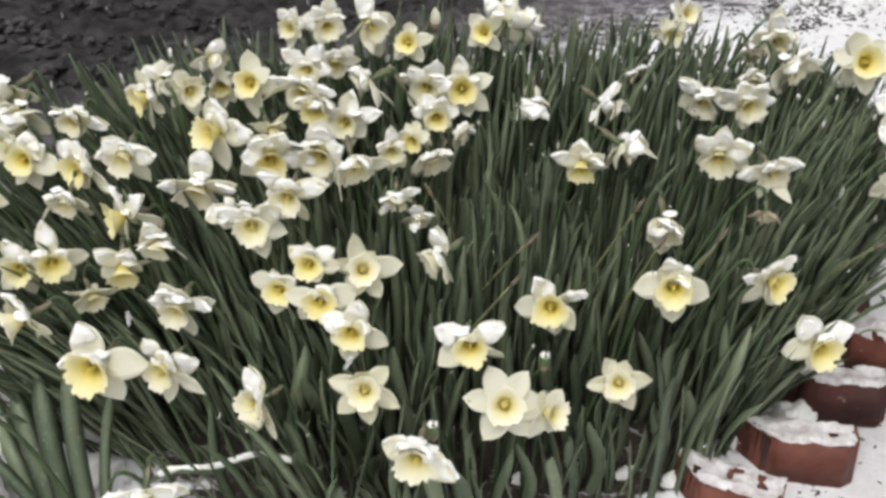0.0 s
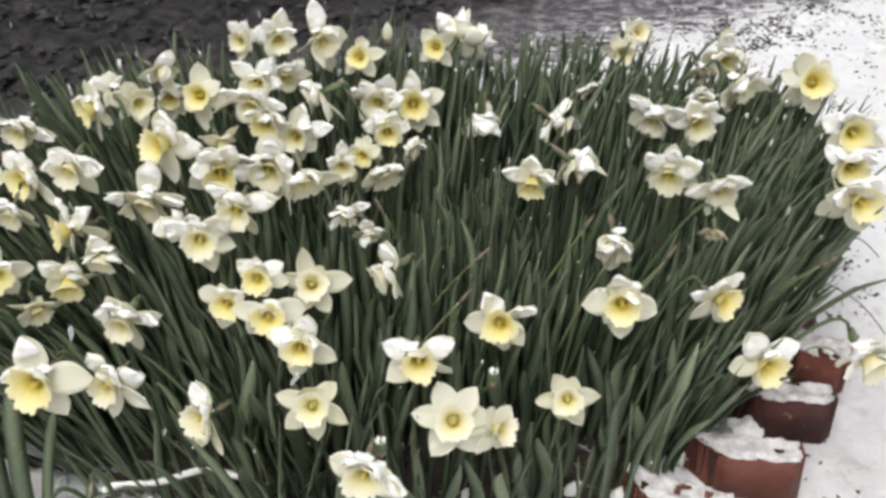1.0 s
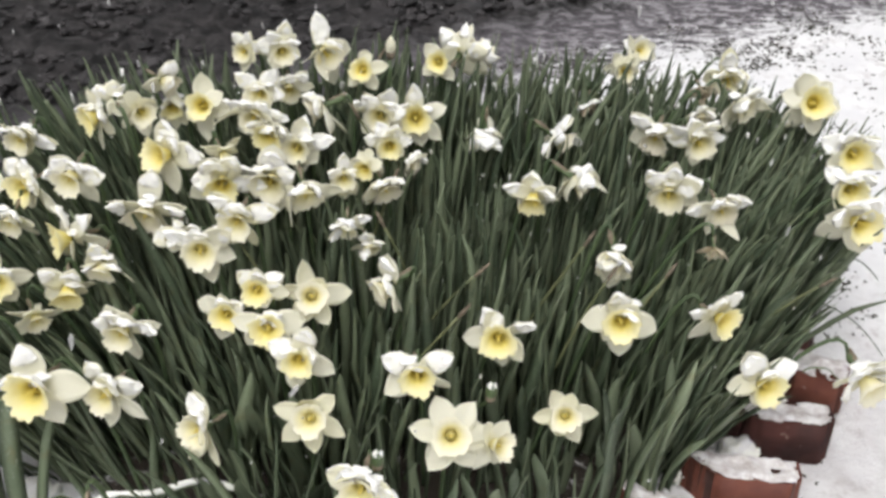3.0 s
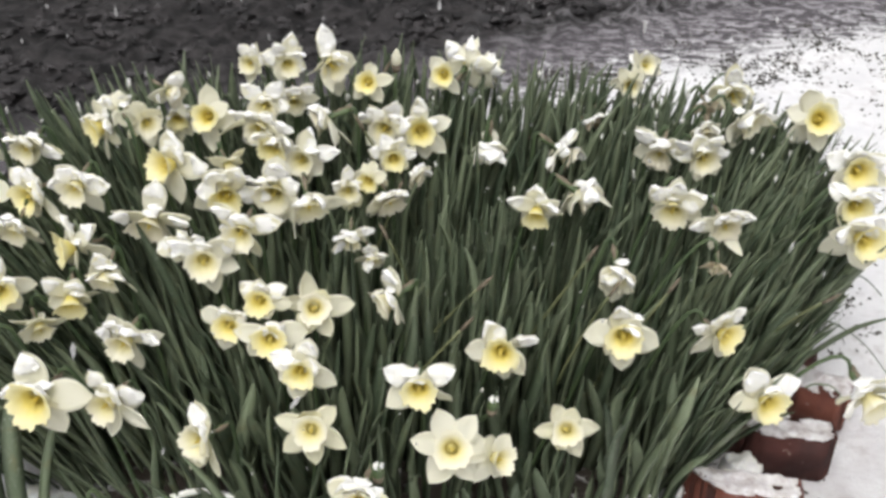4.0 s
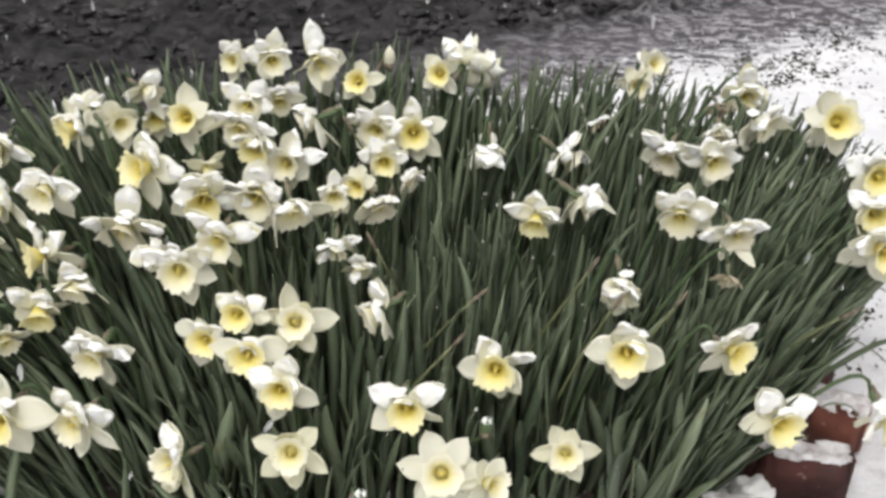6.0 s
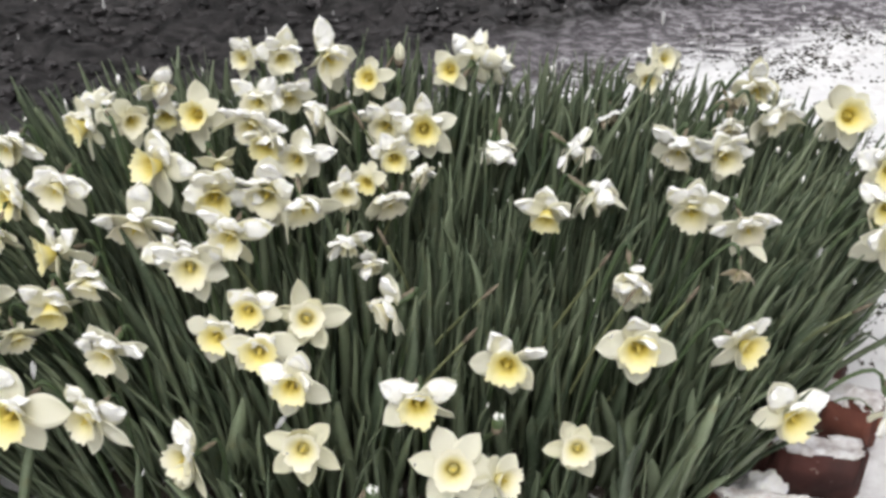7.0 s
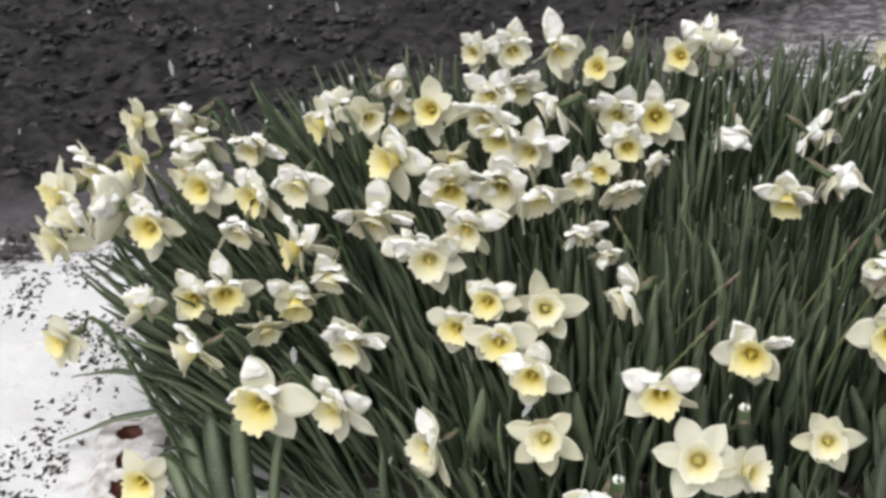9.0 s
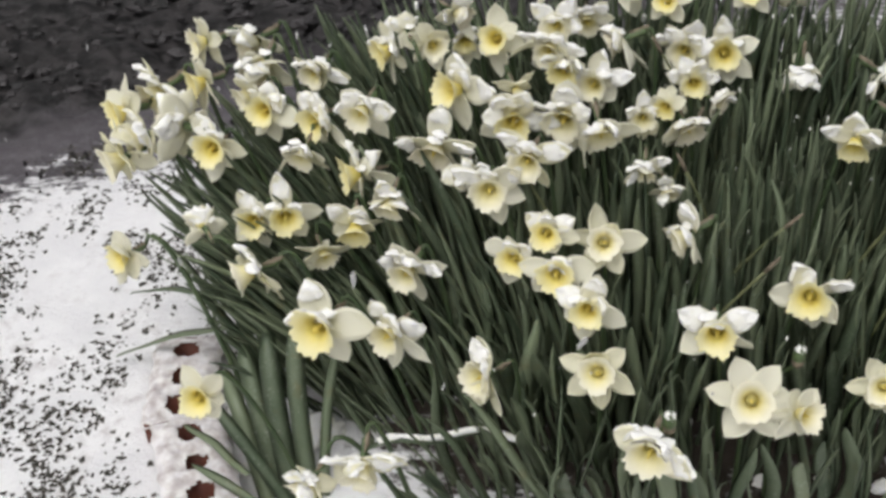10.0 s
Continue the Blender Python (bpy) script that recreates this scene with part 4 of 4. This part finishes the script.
        if made < 300:
            made += 1
            child("leaf", meshes[k], clump, inv @ m)
        else:
            mm = np.array(inv @ m)
            verts.append(SHAPES[k][1] @ mm[:3, :3].T + mm[:3, 3])
            faces += [tuple(q + count for q in f) for f in SHAPES[k][2]]
            count += len(SHAPES[k][1])
    ob = child("leaf_mass", raw_mesh("leaf_mass", np.concatenate(verts), faces, LEAF_MASS), clump)
    tagged(ob, kind="stuff")
    return tips


LEAF_TIPS = make_leaves()


# ---- bricks that edge the bed ----
def cant(x, y, L, W, cut):
    """Cut a broken-off front corner from a plan point of a brick."""
    for sx, c in ((-1, cut), (1, 0.02)):
        over = sx * x - y - (L / 2 + W / 2 - c)
        if cut and over > 0:
            x, y = x - sx * over / 2, y + over / 2
    return x, y


def brick_mesh(seed, mat, L, W, cut, H=0.066):
    """A fired brick with three round cores, chipped and rounded edges."""
    bm = bmesh.new()
    hole = 0.019 if seed >= 7 else 0.014
    # top and bottom plates are rings round the cores
    nx, ny = 30, 14
    grid = {}
    cores = [(k * 0.30 * L, 0.0) for k in ((-1, 0, 1) if L > 0.15 else (-0.8, 0.8))]
    r = random.Random(seed)
    for level in (0, 1):
        for i in range(nx + 1):
            for j in range(ny + 1):
                x, y = (i / nx - 0.5) * L, (j / ny - 0.5) * W
                z = H * level
                d = min(math.hypot(x - cx, y - cy) for cx, cy in cores)
                if level and d < hole:
                    z = H - 0.056 * min(1, max(0, (hole - d) / 0.006))
                grid[level, i, j] = bm.verts.new((x, y, z))
    for level in (0, 1):
        for i in range(nx):
            for j in range(ny):
                q = [grid[level, i, j], grid[level, i + 1, j], grid[level, i + 1, j + 1], grid[level, i, j + 1]]
                bm.faces.new(q if level else q[::-1])
    edge = [(i, 0) for i in range(nx)] + [(nx, j) for j in range(ny)] + [(i, ny) for i in range(nx, 0, -1)] + [(0, j) for j in range(ny, 0, -1)]
    for a, b in zip(edge, edge[1:] + edge[:1]):
        bm.faces.new((grid[0, a[0], a[1]], grid[0, b[0], b[1]], grid[1, b[0], b[1]], grid[1, a[0], a[1]]))
    rim = [e for e in bm.edges if len(e.link_faces) == 2 and e.calc_face_angle(0) > 1.2 and e.verts[0].co.z in (0, H) and e.verts[1].co.z in (0, H)]
    bmesh.ops.bevel(bm, geom=rim, offset=0.004, segments=2, affect="EDGES")
    for v in bm.verts:
        v.co.x, v.co.y = cant(v.co.x, v.co.y, L, W, cut)
        v.co += Vector((noise.noise(v.co * 40 + Vector((seed, 0, 0))), noise.noise(v.co * 40 + Vector((0, seed, 0))), noise.noise(v.co * 40 + Vector((0, 0, seed))))) * 0.0018
    return mesh_of("brick", bm, mat)


def snow_sheet(name, seed, parent, m, length, width, cut, label):
    """A ragged slab of snow on a brick, thin at its edge and open over the cores."""
    n, c = 44, 24
    verts, faces, hole = [], [], {}
    full = seed >= 7
    for i in range(n + 1):
        for j in range(c + 1):
            s, t = i / n * 2 - 1, j / c * 2 - 1
            x, y = s * length / 2, t * width / 2
            rough = noise.noise(Vector((x * 30, y * 30, seed * 3.1))) + 0.5 * noise.noise(Vector((x * 75, y * 75, seed)))
            rim = max(abs(s) ** 5, abs(t) ** 4)
            h = (0.008 if full else 0.007) * (1 - rim) + 0.006 * rough + 0.0022 * noise.noise(Vector((x * 170, y * 170, seed)))
            d = min(math.hypot(x - cx, y) for cx in ((-0.3 * length, 0, 0.3 * length) if length > 0.15 else (-0.24 * length, 0.24 * length)))
            keep = (d > 0.0165 + 0.006 * rough) if full else (rim < 0.95 + 0.4 * rough and (d > -0.018 * rough) and rough > -0.6)
            if d < 0.024:
                h = min(h, 0.003 + (d - 0.012) * 0.5)
            hole[i, j] = not keep
            x, y = cant(x, y, length, width, cut)
            verts.append((x + 0.004 * noise.noise(Vector((s * 5, t * 5, seed))), y + 0.006 * noise.noise(Vector((s * 4, t * 4, seed + 9))), max(h, 0.0012) - (0.012 * max(0, rim - 0.6) if full else 0)))
    for i in range(n):
        for j in range(c):
            if not (hole[i, j] or hole[i + 1, j] or hole[i, j + 1] or hole[i + 1, j + 1]):
                faces.append((i * (c + 1) + j, (i + 1) * (c + 1) + j, (i + 1) * (c + 1) + j + 1, i * (c + 1) + j + 1))
    return child(name, raw_mesh(name, verts, faces, THIN_SNOW), parent, m, label)


def brick(x, y, z, turn, tilt, mat, seed, L=0.205, W=0.098, cut=0, H=0.066):
    thing = new("brick", brick_mesh(seed, mat, L, W, cut, H))
    thing.matrix_basis = pose(x, y, z, tilt, 0, turn)
    tagged(thing, ("dark red-brown" if mat == BRICK_DARK else "red") + " fired brick edging the bed, capped with snow", "brick", "brick edging of the flower bed")
    snow_sheet("snow_cap", seed, thing, Matrix.Translation((0, 0, H + 0.0005)), L + (0.006 if seed >= 7 else -0.002), W + (0.014 if seed >= 7 else 0.0), cut, "ragged wet snow on top")


# x, y of the middle, height of the underside, heading of the long side
brick(0.541, 1.352, -0.002, -8, -7, BRICK_RED, 1, 0.203, 0.062, 0.078, 0.077)
brick(0.424, 1.270, -0.010, -25, -8, BRICK_RED, 2, 0.165, 0.074, 0.050, 0.072)
brick(0.647, 1.478, 0.001, -6, -7, BRICK_DARK, 3, 0.168, 0.062, 0.048, 0.077)
brick(0.734, 1.601, 0.009, -24, -8, BRICK_RED, 4, 0.115, 0.082, 0.03)
brick(0.705, 1.695, 0.011, 5, -8, BRICK_DARK, 5, 0.1, 0.082, 0.03)
brick(-0.700, 1.222, -0.017, 118, 3, BRICK_RED, 7)
brick(-0.605, 1.030, -0.02, 118, -3, BRICK_RED, 9)
brick(-0.788, 1.404, -0.026, 104, 2, BRICK_RED, 11)


def snow_lump(x, y, size, seed, high=0.034, label="small ragged lump of wet snow between the bricks"):
    """Snow drifted into the gap between two bricks or at the foot of the leaves."""
    bm_size = (size, size * 0.7, high)
    ob = new("snow_lump", pile_mesh("snow_lump", seed, bm_size, 4))
    ob.matrix_basis = pose(x, y, ground_z(x, y) + 0.004, 0, 0, 40)
    tagged(ob, label, "snow", "snow along the edging")


snow_lump(0.485, 1.408, 0.038, 3)
snow_lump(0.575, 1.452, 0.045, 5)
snow_lump(0.660, 1.568, 0.040, 8)

snow_lump(-0.560, 1.330, 0.060, 14)
FOOT = "ragged wet snow at the foot of the leaves"
for lump in ((0.207, 1.338, 0.020, 21, 0.010), (0.272, 1.392, 0.014, 22, 0.030), (0.284, 1.330, 0.020, 23, 0.009), (0.118, 1.318, 0.016, 24, 0.010), (0.352, 1.316, 0.020, 25, 0.010)):
    snow_lump(*lump, FOOT)


# ---- dark tips and crumbs that poke through the snow ----
def make_crumbs():
    r = random.Random(21)
    verts, faces, shapes = [], [], []
    for k in range(8):
        # a rosette of three to five stubby lobes
        bm = bmesh.new()
        lobes = 3 + k % 3
        for i in range(lobes):
            a = 2 * math.pi * i / lobes + r.uniform(-0.4, 0.4)
            d = r.uniform(0.35, 0.75)
            m = Matrix.Translation((d * math.cos(a), d * math.sin(a), r.uniform(0.1, 0.5))) @ Matrix.Rotation(a, 4, "Z") @ Matrix.Diagonal((r.uniform(0.5, 0.85), r.uniform(0.3, 0.5), r.uniform(0.25, 0.5), 1))
            bmesh.ops.create_icosphere(bm, subdivisions=1, radius=1.0, matrix=m)
        for v in bm.verts:
            v.co *= 1 + 0.4 * noise.noise(v.co * 2 + Vector((k * 5, 0, 0)))
        bm.verts.index_update()
        shapes.append(([v.co.copy() for v in bm.verts], [tuple(v.index for v in f.verts) for f in bm.faces]))
        bm.free()
    made = 0
    while made < 13500:
        x, y = r.uniform(-1.9, 2.2), r.uniform(0.7, 3.6)
        past = y - edge_y(x)
        if past > 0.12 or math.hypot((x + 0.0) / 0.68, (y - 1.6) / 0.48) < 1:
            continue
        n = noise.noise(Vector((x * 4.2, y * 4.2, 4))) + 0.7 * noise.noise(Vector((x * 13, y * 13, 7)))
        want = 0.004 + 2.6 * max(0, n - 0.10) + (0.5 * max(0, n + 0.2) if past > -0.25 else 0)
        want += 0.10 if x > 0.75 and y > 1.9 else 0
        want *= 0.3 if x > 0.3 and y < 1.9 else 0.62 if x > 0.3 else 1.9 if x < -0.7 else 0.4
        want += 0.9 * math.exp(-((x + 0.94) / 0.09) ** 2) if 1.05 < y < 1.75 and n > -0.12 else 0
        if r.random() > want:
            continue
        # a few tips stand together
        for j in range(r.choice((1, 2, 2, 3, 4))):
            made += 1
            v, f = r.choice(shapes)
            s = 0.0019 + 0.0033 * r.random() ** 1.4
            px, py = x + r.gauss(0, 0.013), y + r.gauss(0, 0.013)
            m = Matrix.Translation((px, py, ground_z(px, py) + s * 0.2)) @ Euler((r.uniform(-0.5, 0.5), r.uniform(-0.5, 0.5), r.uniform(0, 6))).to_matrix().to_4x4() @ Matrix.Diagonal((s * r.uniform(0.9, 1.5), s, s, 1))
            faces += [tuple(q + len(verts) for q in g) for g in f]
            verts += [m @ p for p in v]
    ob = new("soil_crumbs", raw_mesh("soil_crumbs", verts, faces, CRUMB, False))
    tagged(ob, "dark moss tips and soil crumbs poking through snow", "soil crumbs", kind="stuff")


make_crumbs()


# ---- clods and mulch on the black earth ----
def make_clods():
    r = random.Random(41)
    verts, faces, shapes = [], [], []
    for k in range(6):
        bm = bmesh.new()
        bmesh.ops.create_icosphere(bm, subdivisions=2, radius=1.0)
        for v in bm.verts:
            v.co *= 1 + 0.55 * noise.noise(v.co * 1.4 + Vector((k * 5, 2, 0))) + 0.25 * noise.noise(v.co * 3.5 + Vector((0, k * 3, 0)))
        bm.verts.index_update()
        shapes.append(([v.co.copy() for v in bm.verts], [tuple(v.index for v in f.verts) for f in bm.faces]))
        bm.free()
    made = 0
    while made < 3400:
        x = r.uniform(-2.3, 1.9)
        y = edge_y(x) + 0.48 + 2.0 * r.random() ** 1.3
        if y > 4.6 or noise.noise(Vector((x * 3, y * 6, 9))) < r.uniform(-0.5, 0.1):
            continue
        made += 1
        v, f = r.choice(shapes)
        s = 0.005 + 0.014 * r.random() ** 2.0
        m = Matrix.Translation((x, y, -0.035 + r.uniform(-0.006, 0.010))) @ Matrix.Rotation(radians(22) + r.gauss(0, 0.5), 4, "Z") @ Matrix.Diagonal((s * r.uniform(0.9, 1.9), s, s * r.uniform(0.5, 0.9), 1))
        faces += [tuple(q + len(verts) for q in g) for g in f]
        verts += [m @ p for p in v]
    for k in range(160):
        x = r.uniform(-1.9, -0.8)
        y = edge_y(x) + r.gauss(0.02, 0.09)
        v, f = r.choice(shapes)
        s = 0.0025 + 0.0055 * r.random() ** 2
        m = Matrix.Translation((x, y, ground_z(x, y) * 0.5 - 0.012)) @ Matrix.Rotation(radians(26) + r.gauss(0, 0.3), 4, "Z") @ Matrix.Diagonal((s * r.uniform(0.8, 2.0), s * 0.7, s * 0.6 + 0.006, 1))
        faces += [tuple(q + len(verts) for q in g) for g in f]
        verts += [m @ p for p in v]
    ob = new("earth_clods", raw_mesh("earth_clods", verts, faces, CLOD, False))
    tagged(ob, "wet black clods and mulch bits on bare earth", "earth clods", kind="stuff")


make_clods()


# ---- snow caught among the leaves ----
def make_caught_snow():
    r = random.Random(31)
    verts, faces = [], []
    for p in LEAF_TIPS:
        if r.random() > (0.09 if p.y > 1.72 else 0.03):
            continue
        bm = bmesh.new()
        bmesh.ops.create_icosphere(bm, subdivisions=1, radius=1.0)
        wild = 0.15 if p.y > 1.75 and r.random() < 0.6 else 1.0
        s = r.uniform(0.0011, 0.0026) * (1.5 if p.y > 1.8 else 1.2 if p.y > 1.7 else 0.9)
        m = Matrix.Translation(p + Vector((r.uniform(-0.002, 0.002), r.uniform(-0.002, 0.002), r.uniform(-0.006, 0.0)))) @ Euler((r.uniform(-1, 1) * wild, r.uniform(-1, 1) * wild, 0)).to_matrix().to_4x4() @ Matrix.Diagonal((s, s * r.uniform(0.6, 1.3), s * (r.uniform(0.8, 3.0) if wild > 0.5 else r.uniform(2, 6)), 1))
        for v in bm.verts:
            v.co = m @ (v.co * (1 + 0.9 * noise.noise(v.co * 1.6 + p * 50)))
        bm.verts.index_update()
        faces += [tuple(v.index + len(verts) for v in f.verts) for f in bm.faces]
        verts += [v.co.copy() for v in bm.verts]
        bm.free()
    ob = new("caught_snow", raw_mesh("caught_snow", verts, faces, SNOW))
    tagged(ob, "scraps of wet snow caught on the leaf tips", "snow", kind="stuff")


make_caught_snow()


# ---- broken leaf lying across the front under a ridge of snow ----
def fallen_leaf(a, b, rise, width, snowy):
    thing = new("fallen_leaf")
    thing.location = a
    d = b - a
    side = Vector((-d.y, d.x, 0)).normalized()
    n = 14
    spine = [d * (i / n) + Vector((0, 0, rise * math.sin(math.pi * i / n))) + side * (0.008 if snowy else 0.002) * math.sin(i * 0.8) for i in range(n + 1)]
    v, f = [], []
    for i, p in enumerate(spine):
        w = width * 0.5 * (0.35 + 0.65 * math.sin(math.pi * min(0.95, 0.15 + i / n)))
        v += [p - side * w, p - Vector((0, 0, 0.002)), p + side * w, p + Vector((0, 0, 0.001))]
    for i in range(n):
        for k in range(4):
            f.append((i * 4 + k, i * 4 + (k + 1) % 4, i * 4 + 4 + (k + 1) % 4, i * 4 + 4 + k))
    child("leaf", raw_mesh("leaf", v, f, LEAF_PIECE), thing)
    tagged(thing, "bent daffodil leaf lying flat" + (" with a ridge of snow along it" if snowy else " over the snow"), "leaf")
    if snowy:
        v, f = tube([p + Vector((0, 0, 0.005)) for p in spine[1:-1]], [0.0046 + 0.0042 * noise.noise(Vector((i * 1.3, 2, 0))) for i in range(n - 1)], 8)
        child("snow_cap", raw_mesh("snow_cap", v, f, SNOW), thing, None, "ridge of wet snow")


fallen_leaf(Vector((-0.433, 1.236, 0.100)), Vector((-0.198, 1.259, 0.120)), 0.02, 0.016, True)
fallen_leaf(Vector((0.719, 1.676, 0.220)), Vector((0.864, 1.742, 0.170)), 0.04, 0.007, False)
fallen_leaf(Vector((0.718, 1.626, 0.200)), Vector((0.875, 1.662, 0.060)), 0.02, 0.007, False)
fallen_leaf(Vector((0.681, 1.529, 0.130)), Vector((0.754, 1.538, 0.100)), 0.02, 0.006, False)
fallen_leaf(Vector((-0.713, 1.447, 0.120)), Vector((-0.933, 1.464, 0.020)), 0.01, 0.018, False)
fallen_leaf(Vector((-0.745, 1.479, 0.160)), Vector((-0.947, 1.582, 0.060)), 0.01, 0.016, False)
fallen_leaf(Vector((-0.597, 1.186, 0.080)), Vector((-0.784, 1.333, 0.030)), 0.01, 0.014, False)
fallen_leaf(Vector((-0.845, 1.591, 0.140)), Vector((-0.959, 1.702, 0.100)), 0.01, 0.012, False)


# ---- long leaves that have bent over in front ----
def bent_leaf(base, top, tip, width):
    thing = new("daffodil_leaf")
    thing.location = base
    n = 16
    spine = bezier(Vector((0, 0, 0)), (top - base) * 0.5, top - base, tip - base, n)
    v, f = [], []
    for i, p in enumerate(spine):
        d = (spine[min(i + 1, n)] - spine[max(i - 1, 0)]).normalized()
        side = Vector((1, 0.2, 0)) - d * d.x
        side.normalize()
        w = width * 0.5 * (1 if i < n * 0.75 else max(0.15, math.sqrt(max(0, 1 - ((i / n - 0.75) / 0.255) ** 2))))
        back = d.cross(side) * w * 0.25
        v += [p - side * w, p - back, p + side * w, p + back * 0.4]
    for i in range(n):
        for k in range(4):
            f.append((i * 4 + k, i * 4 + (k + 1) % 4, i * 4 + 4 + (k + 1) % 4, i * 4 + 4 + k))
    f.append((n * 4, n * 4 + 1, n * 4 + 2, n * 4 + 3))
    child("leaf", raw_mesh("leaf", v, f, LEAF_PIECE), thing)
    tagged(thing, "long grey-green strap leaf bent over towards the ground", "leaf", "bent leaves of the clump")


bent_leaf(Vector((-0.520, 1.210, 0.005)), Vector((-0.540, 1.270, 0.190)), Vector((-0.545, 1.330, 0.245)), 0.028)
bent_leaf(Vector((-0.545, 1.205, 0.005)), Vector((-0.580, 1.280, 0.172)), Vector((-0.600, 1.350, 0.215)), 0.032)
bent_leaf(Vector((-0.568, 1.215, 0.005)), Vector((-0.612, 1.290, 0.150)), Vector((-0.645, 1.350, 0.178)), 0.030)
bent_leaf(Vector((-0.585, 1.205, 0.005)), Vector((-0.637, 1.280, 0.122)), Vector((-0.680, 1.345, 0.128)), 0.026)
bent_leaf(Vector((-0.532, 1.180, 0.005)), Vector((-0.610, 1.215, 0.120)), Vector((-0.668, 1.262, 0.140)), 0.020)
bent_leaf(Vector((-0.505, 1.225, 0.005)), Vector((-0.498, 1.275, 0.160)), Vector((-0.482, 1.318, 0.215)), 0.016)
bent_leaf(Vector((-0.520, 1.150, 0.005)), Vector((-0.610, 1.150, 0.100)), Vector((-0.680, 1.185, 0.090)), 0.014)


# ---- bare flower stalks that slant through the leaves ----
def slant_stalk(foot, tip, sag):
    thing = new("flower_stalk")
    thing.location = foot
    d = tip - foot
    line = bezier(Vector((0, 0, 0)), d * 0.35 + Vector((0, 0, sag)), d * 0.7 + Vector((0, 0, sag)), d, 10)
    v, f = tube(line, [0.0032 - 0.0012 * i / 10 for i in range(11)], 6)
    child("stem", raw_mesh("stem", v, f, STALK), thing)
    v, f = tube([line[-1] + (line[-1] - line[-2]).normalized() * q for q in (-0.004, 0.008, 0.022, 0.030)], (0.0022, 0.0030, 0.0022, 0.0006), 7)
    child("spathe", raw_mesh("spathe", v, f, SPATHE), thing, None, "dry papery sheath at the tip")
    tagged(thing, "thin olive flower stalk slanting through the leaves", "flower stalk", "bare stalks of the clump")


srng = random.Random(63)
for k in range(11):
    x, y = srng.uniform(-0.25, 0.6), srng.uniform(1.42, 1.85)
    way = srng.choice((-1, 1)) * srng.uniform(0.10, 0.22)
    foot = Vector((x, y, ground_z(x, y) + 0.0))
    slant_stalk(foot, Vector((x + way, y + srng.uniform(-0.06, 0.04), canopy(x + way, y) + srng.uniform(-0.01, 0.02))), srng.uniform(0.0, 0.05))


# ---- flakes on their way down ----
def make_flakes():
    r = random.Random(77)
    verts, faces = [], []
    bm = bmesh.new()
    bmesh.ops.create_icosphere(bm, subdivisions=1, radius=1.0)
    bm.verts.index_update()
    base = [v.co.copy() for v in bm.verts]
    tris = [tuple(v.index for v in f.verts) for f in bm.faces]
    bm.free()
    for k in range(650):
        p = Vector((r.uniform(-2.2, 2.0), r.uniform(1.0, 4.2), r.uniform(0.05, 1.1)))
        s = 0.0012 + 0.0026 * r.random() ** 2
        m = Matrix.Translation(p) @ Matrix.Rotation(r.gauss(0, 0.25), 4, "Y") @ Matrix.Diagonal((s, s, s * r.uniform(1.0, 4.0), 1))
        faces += [tuple(q + len(verts) for q in f) for f in tris]
        verts += [m @ (v * (1 + 0.5 * noise.noise(v * 2 + p * 9))) for v in base]
    ob = new("falling_snow", raw_mesh("falling_snow", verts, faces, FLAKE))
    tagged(ob, "small wet snowflakes falling through the air", "snowflakes", kind="stuff")


make_flakes()
